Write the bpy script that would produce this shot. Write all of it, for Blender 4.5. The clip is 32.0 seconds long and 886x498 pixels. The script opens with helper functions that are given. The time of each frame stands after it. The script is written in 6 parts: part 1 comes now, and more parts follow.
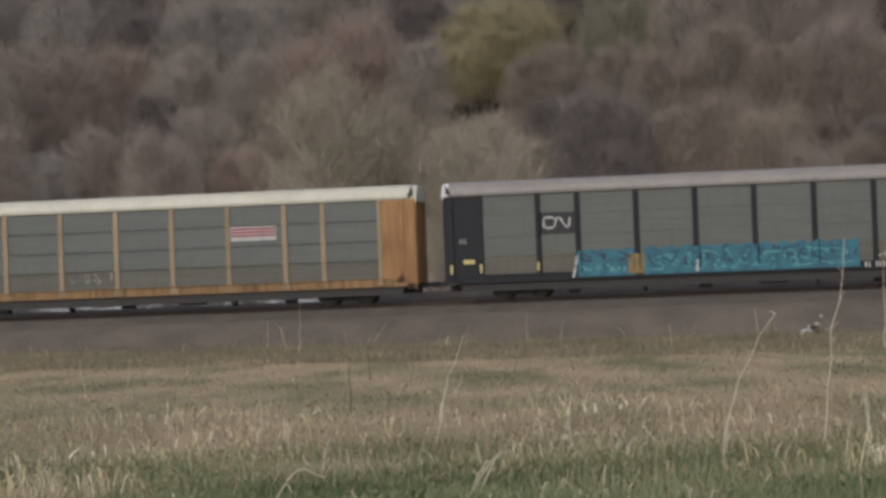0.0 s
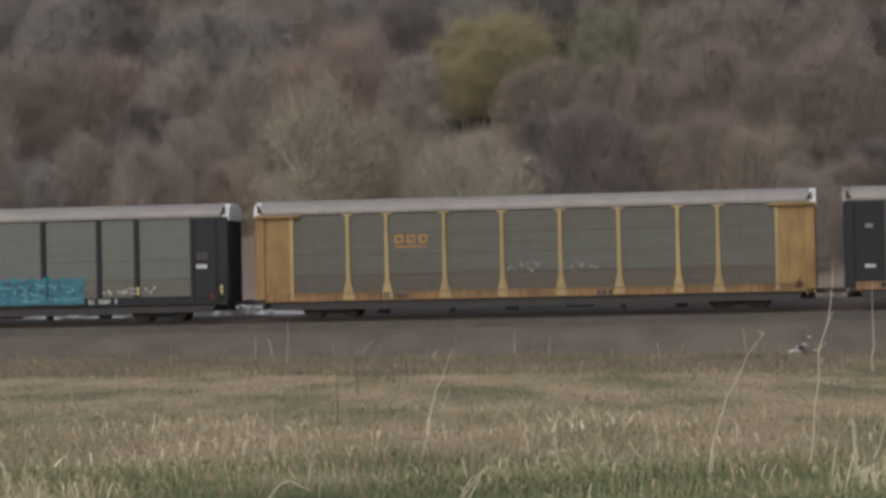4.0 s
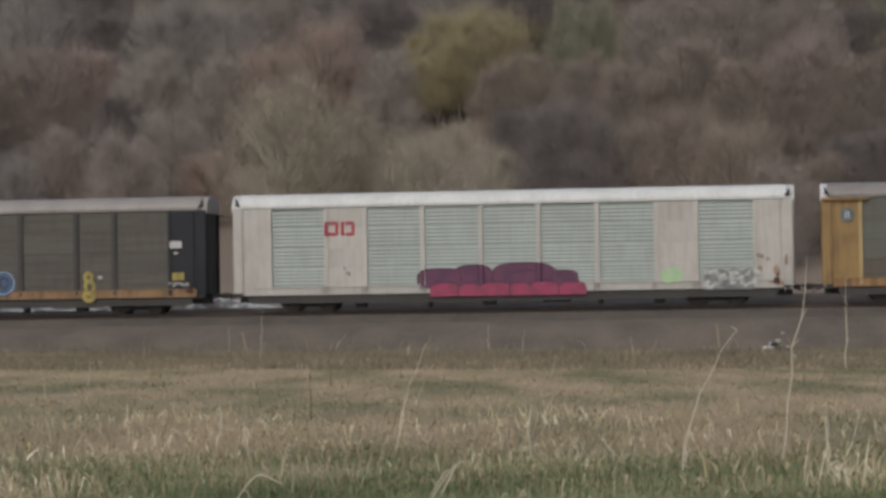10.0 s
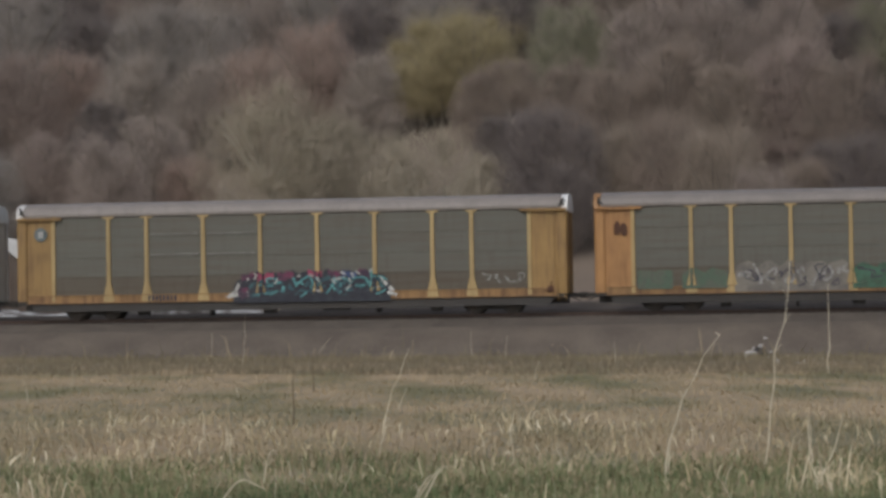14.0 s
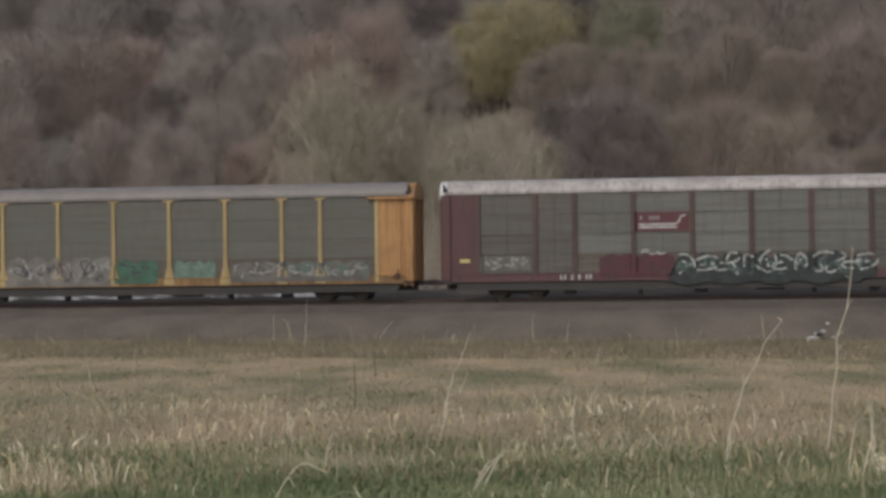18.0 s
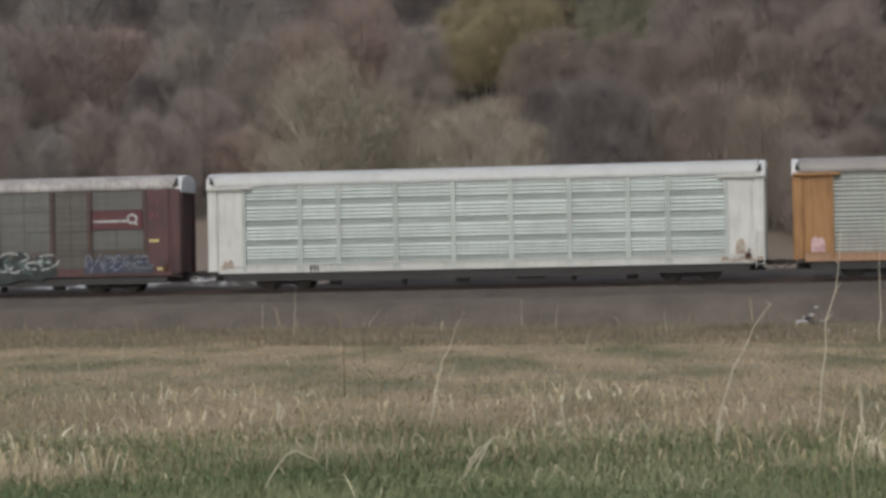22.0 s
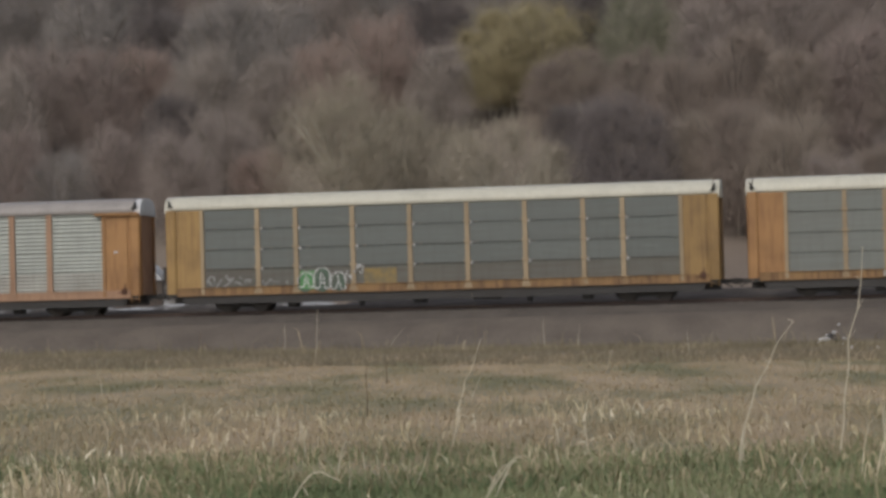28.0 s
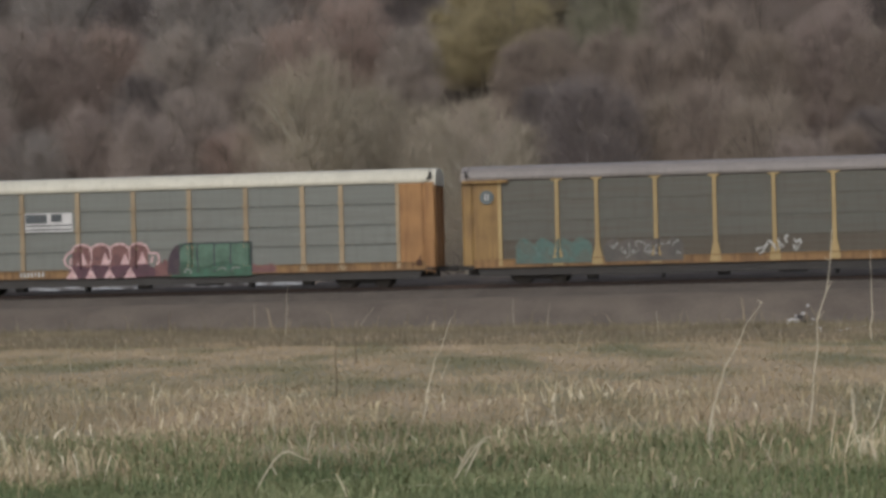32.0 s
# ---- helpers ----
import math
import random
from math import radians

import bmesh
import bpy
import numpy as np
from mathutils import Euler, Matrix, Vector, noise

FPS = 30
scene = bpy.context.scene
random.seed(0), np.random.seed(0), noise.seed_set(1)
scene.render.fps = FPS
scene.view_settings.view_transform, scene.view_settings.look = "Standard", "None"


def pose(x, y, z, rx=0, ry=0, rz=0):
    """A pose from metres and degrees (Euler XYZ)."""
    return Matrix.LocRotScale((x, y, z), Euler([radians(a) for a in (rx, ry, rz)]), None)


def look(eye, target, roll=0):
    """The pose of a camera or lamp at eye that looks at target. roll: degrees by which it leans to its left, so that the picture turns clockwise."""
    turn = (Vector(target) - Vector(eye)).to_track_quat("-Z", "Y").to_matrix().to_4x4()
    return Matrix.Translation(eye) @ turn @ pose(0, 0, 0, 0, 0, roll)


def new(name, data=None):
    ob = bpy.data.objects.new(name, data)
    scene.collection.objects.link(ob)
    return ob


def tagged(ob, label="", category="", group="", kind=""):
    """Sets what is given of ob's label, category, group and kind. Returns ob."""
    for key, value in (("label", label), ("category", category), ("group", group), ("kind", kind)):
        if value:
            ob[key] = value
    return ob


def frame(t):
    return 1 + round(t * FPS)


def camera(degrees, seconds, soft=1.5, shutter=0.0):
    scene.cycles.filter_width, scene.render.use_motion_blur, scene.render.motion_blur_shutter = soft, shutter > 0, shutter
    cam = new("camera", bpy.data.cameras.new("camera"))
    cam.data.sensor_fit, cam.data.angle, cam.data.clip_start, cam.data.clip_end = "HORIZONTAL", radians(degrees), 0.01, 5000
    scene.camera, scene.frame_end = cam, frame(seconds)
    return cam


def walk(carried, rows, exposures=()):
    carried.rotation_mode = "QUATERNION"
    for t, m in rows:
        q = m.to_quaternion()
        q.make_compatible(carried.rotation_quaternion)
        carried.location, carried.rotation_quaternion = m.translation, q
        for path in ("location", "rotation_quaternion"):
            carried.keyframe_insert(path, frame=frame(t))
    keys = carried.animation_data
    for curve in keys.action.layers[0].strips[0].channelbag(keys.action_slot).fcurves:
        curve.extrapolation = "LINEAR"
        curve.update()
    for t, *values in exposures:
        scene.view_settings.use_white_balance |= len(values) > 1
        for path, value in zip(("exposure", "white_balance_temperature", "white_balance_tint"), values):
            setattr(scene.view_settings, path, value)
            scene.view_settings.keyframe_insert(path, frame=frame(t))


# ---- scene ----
# ---- camera ----
# The camera stands still in one place and only turns: seconds, degrees to the right, degrees up, lean.
EYE_Z = 2.56
cam = camera(17.82, 32.0, soft=3.35)
LOOKS = [
    (0, -1.252, 0.837, -1.619), (0.5, -1.299, 0.915, -1.648), (1, -1.302, 1.017, -1.590), (1.5, -1.281, 1.316, -1.662),
    (2, -1.203, 1.492, -1.313), (2.5, -0.896, 1.281, -0.789), (4.5, -1.043, 1.122, -0.646), (5, -0.983, 1.269, -0.668),
    (5.5, -0.558, 1.147, -0.585), (6, -0.564, 1.063, -0.418), (6.5, -0.569, 1.032, -0.449), (7, -0.433, 1.115, -0.510),
    (7.5, -0.414, 1.290, -0.509), (8, -0.352, 1.378, -0.450), (8.5, -0.328, 1.261, -0.583), (9, -0.406, 1.142, -0.709),
    (9.5, -0.488, 0.993, -0.495), (10, -0.514, 1.009, -0.341), (10.5, -0.566, 1.172, -0.457), (11, -0.445, 1.176, -0.452),
    (11.5, -0.341, 1.186, -0.295), (12, -0.230, 1.309, -0.514), (12.5, -0.050, 1.271, -0.472), (13, 0.002, 1.171, -0.393),
    (13.5, -0.073, 1.133, -0.334), (14, -0.167, 1.111, -0.345), (14.5, -0.318, 1.020, -0.441), (16.5, -1.411, 0.465, -0.393),
    (17, -1.322, 0.857, -0.249), (17.5, -1.334, 0.794, -0.149), (18, -1.420, 0.795, -0.165), (18.5, -1.739, 0.715, -0.272),
    (19, -2.335, 0.408, -0.468), (19.5, -2.772, 0.370, -0.464), (20, -2.451, 0.781, -0.499), (20.5, -1.734, 0.662, -0.415),
    (21, -1.092, 0.440, -0.457), (21.5, -1.079, 0.501, -0.632), (22, -1.184, 0.525, -0.628), (22.5, -1.331, 0.664, -0.465),
    (23, -1.495, 0.796, -0.531), (23.5, -1.593, 0.781, -0.437), (24, -1.603, 0.744, -0.607), (24.5, -1.717, 0.687, -0.668),
    (25, -1.689, 0.843, -0.782), (25.5, -1.586, 0.933, -0.667), (26, -1.587, 0.984, -0.755), (26.5, -1.653, 0.947, -0.836),
    (28.5, -1.602, 0.916, -1.019), (29, -1.464, 0.721, -0.872), (29.5, -1.287, 0.863, -1.000), (30, -1.206, 0.841, -1.063),
    (30.5, -1.211, 0.704, -1.080), (31, -1.108, 0.706, -1.114), (31.5, -1.036, 0.629, -0.933), (32, -1.012, 0.521, -0.846),
]


def aim(right, up, lean):
    return pose(0, 0, EYE_Z, 90 + up, 0, -right) @ pose(0, 0, 0, 0, 0, lean)


EXPOSED = [(0, 0.24, 6500, 10), (6, 0.22, 6500, 10), (13, 0.19, 6500, 10), (19, 0.21, 6520, 10), (21.5, 0.28, 6380, 9), (23.5, 0.28, 6380, 9), (26, 0.24, 6480, 10), (29, 0.24, 6500, 10), (32, 0.27, 6480, 10)]
walk(cam, [(t, aim(a, b, c)) for t, a, b, c in LOOKS], EXPOSED)

# ---- light ----
SUN_UP, SUN_TURN = radians(42), radians(205)
world = bpy.data.worlds.new("overcast_sky")
scene.world = world
world.use_nodes = True
wn = world.node_tree.nodes
sky = wn.new("ShaderNodeTexSky")
sky.sky_type = "NISHITA"
sky.sun_disc = False
sky.sun_elevation, sky.sun_rotation = SUN_UP, SUN_TURN
sky.air_density, sky.dust_density, sky.ozone_density = 1.0, 2.0, 1.5
grey = wn.new("ShaderNodeHueSaturation")      # high thin cloud: a paler blue
grey.inputs["Saturation"].default_value = 0.55
world.node_tree.links.new(sky.outputs["Color"], grey.inputs["Color"])
world.node_tree.links.new(grey.outputs["Color"], wn["Background"].inputs["Color"])
wn["Background"].inputs["Strength"].default_value = 0.114
sun = new("sun", bpy.data.lights.new("sun", "SUN"))
sun.data.energy, sun.data.angle, sun.data.color = 0.75, radians(18), (1.0, 0.985, 0.96)
sun.matrix_world = look((0, 0, 0), (-math.sin(SUN_TURN) * math.cos(SUN_UP), -math.cos(SUN_TURN) * math.cos(SUN_UP), -math.sin(SUN_UP)))


# ---- materials ----
def hexed(h):
    """Linear colour from an sRGB hex."""
    v = [int(h[i:i + 2], 16) / 255 for i in (0, 2, 4)]
    return tuple(c / 12.92 if c < 0.04045 else ((c + 0.055) / 1.055) ** 2.4 for c in v)


def shader(name, rough=0.6, metal=0.0):
    m = bpy.data.materials.new(name)
    m.use_nodes = True
    b = m.node_tree.nodes["Principled BSDF"]
    b.inputs["Roughness"].default_value, b.inputs["Metallic"].default_value = rough, metal
    return m, m.node_tree.nodes, m.node_tree.links, b


def noise_node(n, l, vec, scale, detail=4, stretch=None):
    t = n.new("ShaderNodeTexNoise")
    t.inputs["Scale"].default_value, t.inputs["Detail"].default_value = scale, detail
    if stretch:
        mp = n.new("ShaderNodeMapping")
        mp.inputs["Scale"].default_value = stretch
        l.new(vec, mp.inputs["Vector"])
        vec = mp.outputs["Vector"]
    l.new(vec, t.inputs["Vector"])
    return t.outputs["Fac"]


def ramp(n, l, fac, stops):
    r = n.new("ShaderNodeValToRGB")
    e = r.color_ramp.elements
    while len(e) < len(stops):
        e.new(0.5)
    for k, (p, c) in zip(e, stops):
        k.position, k.color = p, (*c, 1) if len(c) == 3 else c
    l.new(fac, r.inputs["Fac"])
    return r.outputs["Color"]


def blend(n, l, fac, a, b, mode="MIX"):
    x = n.new("ShaderNodeMix")
    x.data_type, x.blend_type = "RGBA", mode
    for sock, v in ((x.inputs["Factor"], fac), (x.inputs["A"], a), (x.inputs["B"], b)):
        if isinstance(v, (int, float)):
            sock.default_value = v
        elif isinstance(v, tuple):
            sock.default_value = (*v[:3], 1)
        else:
            l.new(v, sock)
    return x.outputs["Result"]


def bump(n, l, b, height, strength, dist):
    k = n.new("ShaderNodeBump")
    k.inputs["Strength"].default_value, k.inputs["Distance"].default_value = strength, dist
    l.new(height, k.inputs["Height"])
    l.new(k.outputs["Normal"], b.inputs["Normal"])


def painted(name, colour, dirt="5a4a3c", grime=0.45, rough=0.55, metal=0.0, vary=0.12):
    """Weathered paint on steel: streaks running down, blotches, fine grain."""
    m, n, l, b = shader(name, rough, metal)
    o = n.new("ShaderNodeTexCoord").outputs["Object"]
    info = n.new("ShaderNodeObjectInfo").outputs["Random"]
    add = n.new("ShaderNodeVectorMath")
    l.new(o, add.inputs[0])
    mul = n.new("ShaderNodeMath")
    mul.operation = "MULTIPLY"
    mul.inputs[1].default_value = 37.0
    l.new(info, mul.inputs[0])
    l.new(mul.outputs[0], add.inputs[1])
    v = add.outputs["Vector"]
    base = hexed(colour)
    tone = ramp(n, l, info, [(0, tuple(c * (1 - vary) for c in base)), (1, tuple(min(1, c * (1 + vary)) for c in base))])
    streak = ramp(n, l, noise_node(n, l, v, 2.2, 5, (2.5, 2.5, 0.25)), [(0.46, (0, 0, 0)), (0.74, (grime, grime, grime))])
    c1 = blend(n, l, streak, tone, hexed(dirt))
    blot = ramp(n, l, noise_node(n, l, v, 0.8, 6), [(0.42, (0, 0, 0)), (0.78, (grime * 0.8,) * 3)])
    c2 = blend(n, l, blot, c1, tuple(0.55 * c for c in hexed(dirt)))
    fine = noise_node(n, l, v, 28, 3)
    c3 = blend(n, l, ramp(n, l, fine, [(0.3, (0, 0, 0)), (0.8, (0.2, 0.2, 0.2))]), c2, tuple(0.6 * c for c in base))
    l.new(c3, b.inputs["Base Color"])
    bump(n, l, b, fine, 0.25, 0.004)
    return m


def sheeted(name, colour, dirt="5e5a50", grime=0.4, rough=0.5, metal=0.2, vary=0.04):
    """Dull rolled steel sheet: drawn-out horizontal bands, soft dust blotches, faint runs."""
    m, n, l, b = shader(name, rough, metal)
    o = n.new("ShaderNodeTexCoord").outputs["Object"]
    info = n.new("ShaderNodeObjectInfo").outputs["Random"]
    mul = n.new("ShaderNodeMath")
    mul.operation = "MULTIPLY"
    mul.inputs[1].default_value = 37.0
    l.new(info, mul.inputs[0])
    add = n.new("ShaderNodeVectorMath")
    l.new(o, add.inputs[0])
    l.new(mul.outputs[0], add.inputs[1])
    v, base = add.outputs["Vector"], hexed(colour)
    tone = ramp(n, l, info, [(0, tuple(c * (1 - vary) for c in base)), (1, tuple(c * (1 + vary) for c in base))])
    band = ramp(n, l, noise_node(n, l, v, 2.4, 4, (0.12, 1.0, 2.6)), [(0.40, (0, 0, 0)), (0.72, (grime * 0.7,) * 3)])
    c1 = blend(n, l, band, tone, hexed(dirt))
    run = ramp(n, l, noise_node(n, l, v, 2.0, 4, (2.5, 2.5, 0.2)), [(0.5, (0, 0, 0)), (0.8, (grime * 0.5,) * 3)])
    c2 = blend(n, l, run, c1, tuple(0.75 * c for c in hexed(dirt)))
    pale = ramp(n, l, noise_node(n, l, v, 3.1, 5, (0.3, 1.0, 1.6)), [(0.58, (0, 0, 0)), (0.75, (0.22,) * 3)])
    c3 = blend(n, l, pale, c2, tuple(min(1.0, 1.5 * c) for c in base))
    l.new(c3, b.inputs["Base Color"])
    bump(n, l, b, noise_node(n, l, v, 14, 3, (0.2, 1.0, 1.0)), 0.2, 0.006)
    return m


def peak(x, half, z0, z1):
    """The two slopes of a pointed wedge."""
    return lambda q: z0 + (z1 - z0) * max(0.0, 1 - abs(q - x) / half)


def spray(name, colour, other=None, scale=3.0, worn=0.25):
    """Sprayed paint, uneven, faded in places; other: a second colour drifting through it."""
    m, n, l, b = shader(name, 0.6)
    o = n.new("ShaderNodeTexCoord").outputs["Object"]
    a = hexed(colour)
    c = hexed(other) if other else tuple(0.7 * k for k in a)
    mixed = ramp(n, l, noise_node(n, l, o, scale, 3), [(0.42, a), (0.60, c)])
    dirt = ramp(n, l, noise_node(n, l, o, 6, 5), [(0.45, (0, 0, 0)), (0.75, (worn,) * 3)])
    l.new(blend(n, l, dirt, mixed, hexed("4a4644")), b.inputs["Base Color"])
    return m


def earth(name, stops, scale, fine, rough=0.95, relief=0.05):
    m, n, l, b = shader(name, rough)
    o = n.new("ShaderNodeTexCoord").outputs["Object"]
    big = ramp(n, l, noise_node(n, l, o, scale, 5), stops)
    f = noise_node(n, l, o, fine, 6)
    dark = ramp(n, l, f, [(0.3, (0.45,) * 3), (0.7, (1.0,) * 3)])
    l.new(blend(n, l, 0.8, big, dark, "MULTIPLY"), b.inputs["Base Color"])
    bump(n, l, b, f, 0.8, relief)
    return m


def blades(name, stops, rough=0.8, grain=0.5, drift=None):
    """Grass or twigs: each blade its own tone, drifting with patches of the field."""
    m, n, l, b = shader(name, rough)
    g = n.new("ShaderNodeNewGeometry").outputs["Random Per Island"]
    o = n.new("ShaderNodeTexCoord").outputs["Object"]
    big = ramp(n, l, noise_node(n, l, o, 0.22, 4, drift), [(0.36, (0, 0, 0)), (0.64, (1, 1, 1))])
    mix = n.new("ShaderNodeMath")
    mix.operation = "MULTIPLY_ADD"
    mix.inputs[1].default_value, mix.inputs[2].default_value = grain, 0.0
    l.new(g, mix.inputs[0])
    add = n.new("ShaderNodeMath")
    add.operation = "MULTIPLY_ADD"
    add.inputs[1].default_value = 1 - grain
    l.new(big, add.inputs[0])
    l.new(mix.outputs[0], add.inputs[2])
    l.new(ramp(n, l, add.outputs[0], stops), b.inputs["Base Color"])
    b.inputs["Specular IOR Level"].default_value = 0.15
    return m


def tree_tone(name, stops, rough=0.9, spread_of=(0.9, 1.1)):
    """Twigs or leaves: a tone for each tree, small changes from twig to twig."""
    m, n, l, b = shader(name, rough)
    info = n.new("ShaderNodeObjectInfo").outputs["Random"]
    g = n.new("ShaderNodeNewGeometry").outputs["Random Per Island"]
    base = ramp(n, l, info, stops)
    var = ramp(n, l, g, [(0, (spread_of[0],) * 3), (1, (spread_of[1],) * 3)])
    l.new(blend(n, l, 1.0, base, var, "MULTIPLY"), b.inputs["Base Color"])
    b.inputs["Specular IOR Level"].default_value = 0.0
    return m


BALLAST = earth("crushed_stone", [(0.3, hexed("5d544c")), (0.7, hexed("6f655b"))], 0.8, 30.0)


def ground_cover():
    """Thatch and soil of the field, dark cinders on the railway slope, leaf litter under the wood."""
    m, n, l, b = shader("ground_cover", 0.95)
    o = n.new("ShaderNodeTexCoord").outputs["Object"]
    field = ramp(n, l, noise_node(n, l, o, 0.30, 5, (1.0, 0.22, 1.0)), [(0.36, hexed("787456")), (0.47, hexed("8c8164")), (0.60, hexed("a39075"))])
    cinder = ramp(n, l, noise_node(n, l, o, 0.5, 5), [(0.3, hexed("5f554c")), (0.7, hexed("73685c"))])
    litter = ramp(n, l, noise_node(n, l, o, 0.06, 5), [(0.3, hexed("7a6c60")), (0.7, hexed("8c7e70"))])
    dot = n.new("ShaderNodeVectorMath")
    dot.operation = "DOT_PRODUCT"
    l.new(o, dot.inputs[0])
    dot.inputs[1].default_value = (math.sin(radians(7.235)), math.cos(radians(7.235)), 0)

    def step(edge, width, rough):
        # grows from 0 to 1 across an uneven line beside the track
        add = n.new("ShaderNodeMath")
        add.operation = "MULTIPLY_ADD"
        add.inputs[1].default_value = rough
        l.new(noise_node(n, l, o, 0.6, 5), add.inputs[0])
        l.new(dot.outputs["Value"], add.inputs[2])
        r = n.new("ShaderNodeMapRange")
        r.inputs["From Min"].default_value, r.inputs["From Max"].default_value = edge - width / 2 + rough / 2, edge + width / 2 + rough / 2
        l.new(add.outputs[0], r.inputs["Value"])
        return r.outputs["Result"]

    origin = 137.11 * math.cos(radians(7.235))
    weedy = ramp(n, l, noise_node(n, l, o, 0.35, 6), [(0.35, hexed("6e6756")), (0.65, hexed("84796a"))])
    c = blend(n, l, step(origin - 20, 22.0, 16.0), field, weedy)
    c = blend(n, l, step(origin - 10.5, 7.0, 8.0), c, cinder)
    c = blend(n, l, step(origin + 32, 4.0, 6.0), c, litter)
    f = noise_node(n, l, o, 9, 6)
    dark = ramp(n, l, f, [(0.3, (0.7,) * 3), (0.7, (1.0,) * 3)])
    l.new(blend(n, l, 0.8, c, dark, "MULTIPLY"), b.inputs["Base Color"])
    bump(n, l, b, f, 0.5, 0.03)
    return m


GROUND = ground_cover()
PALE = earth("pale_gravel", [(0.40, hexed("665e57")), (0.5, hexed("99938c")), (0.58, hexed("d8d5d0"))], 0.8, 5.0)
RAIL = painted("rusty_rail", "4a3a32", grime=0.3, metal=0.3)
TIE = painted("creosoted_tie", "443e39", grime=0.4, rough=0.9)
BLACK = painted("black_underframe", "403d3a", dirt="453e38", grime=0.5, rough=0.8)
STEEL = painted("worn_steel", "4b4744", grime=0.4, metal=0.6)
WHITE = painted("white_paint", "dad8d4", dirt="8a7f74", grime=0.3)
DRY = blades("dry_grass_blades", [(0.15, hexed("988a6c")), (0.5, hexed("c0b18e")), (0.85, hexed("e6dabf"))])
GREEN = blades("green_grass_blades", [(0.2, hexed("5f6a4b")), (0.5, hexed("737d58")), (0.85, hexed("959672"))])
MIDGRASS = blades("field_grass_blades", [(0.1, hexed("7d785c")), (0.3, hexed("908568")), (0.6, hexed("a8967a")), (0.9, hexed("b4a184"))], grain=0.2, drift=(1.4, 0.3, 1.0))
STRAW = blades("pale_straw", [(0.15, hexed("9c8d72")), (0.5, hexed("ad9c80")), (0.85, hexed("c2b294"))])
TAN = blades("tan_seed_grass", [(0.15, hexed("92846b")), (0.5, hexed("9e8d73")), (0.85, hexed("ac9b80"))])
STALK = blades("weathered_weed_stem", [(0.2, hexed("b8ac94")), (0.8, hexed("d8ceb8"))])
DARK_STEM = blades("dark_dead_stem", [(0.2, hexed("54493c")), (0.8, hexed("645848"))])
PALE_BARK = painted("pale_tree_bark", "a8a08f", dirt="948a7c", grime=0.3, rough=0.95)
BARK = painted("tree_bark", "8a8074", dirt="5a524a", grime=0.4, rough=0.95)
# twig colours lightened and greyed: the hillside's haze is put into the base colour
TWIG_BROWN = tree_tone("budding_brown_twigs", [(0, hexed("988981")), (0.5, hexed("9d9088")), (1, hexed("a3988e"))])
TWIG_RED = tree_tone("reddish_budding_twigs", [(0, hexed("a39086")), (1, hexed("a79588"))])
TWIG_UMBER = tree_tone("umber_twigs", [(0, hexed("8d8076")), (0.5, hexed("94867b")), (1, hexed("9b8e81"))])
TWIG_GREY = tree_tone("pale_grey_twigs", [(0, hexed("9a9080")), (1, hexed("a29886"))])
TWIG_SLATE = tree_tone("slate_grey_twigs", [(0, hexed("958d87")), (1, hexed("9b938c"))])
# darkened twigs: the wood's shadow pockets are put into this colour
TWIG_SHADOW = tree_tone("shadow_toned_twigs", [(0, hexed("776f6b")), (1, hexed("7f7672"))])
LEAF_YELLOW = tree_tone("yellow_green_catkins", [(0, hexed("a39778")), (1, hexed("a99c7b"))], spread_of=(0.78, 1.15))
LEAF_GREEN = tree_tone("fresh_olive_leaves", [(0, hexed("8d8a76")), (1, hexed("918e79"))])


# ---- mesh helpers ----
def part(name, bm, material, parent=None, label=""):
    """Links a bmesh (or a mesh) as one mesh object under its thing."""
    if isinstance(bm, bmesh.types.BMesh):
        me = bpy.data.meshes.new(name)
        bm.to_mesh(me)
        bm.free()
    else:
        me = bm
    if material and not me.materials:
        me.materials.append(material)
    ob = new(name, me)
    ob.parent = parent
    return tagged(ob, label)


def thing(name, m, label, category, group="", kind=""):
    e = new(name)
    e.matrix_basis = m
    return tagged(e, label, category, group, kind)


def box(bm, x0, y0, z0, x1, y1, z1, bevel=0.0):
    vs = [bm.verts.new((x, y, z)) for x in (x0, x1) for y in (y0, y1) for z in (z0, z1)]
    fs = [bm.faces.new([vs[i] for i in q]) for q in ((0, 1, 3, 2), (4, 6, 7, 5), (0, 4, 5, 1), (2, 3, 7, 6), (0, 2, 6, 4), (1, 5, 7, 3))]
    if bevel:
        bmesh.ops.bevel(bm, geom=list({e for f in fs for e in f.edges}), offset=bevel, segments=1, affect="EDGES")
    return bm


def boxed(*a, bevel=0.0):
    return box(bmesh.new(), *a, bevel=bevel)


def extruded(bm, outline, axis, a, b):
    """A prism: the outline, pairs in the two other axes, drawn out along one axis from a to b."""
    def at(p, k):
        return {"x": (k, p[0], p[1]), "y": (p[0], k, p[1]), "z": (p[0], p[1], k)}[axis]
    lo, hi = [bm.verts.new(at(p, a)) for p in outline], [bm.verts.new(at(p, b)) for p in outline]
    bm.faces.new(lo), bm.faces.new(list(reversed(hi)))
    for i in range(len(lo)):
        j = (i + 1) % len(lo)
        bm.faces.new((lo[j], lo[i], hi[i], hi[j]))
    bmesh.ops.recalc_face_normals(bm, faces=bm.faces)
    return bm


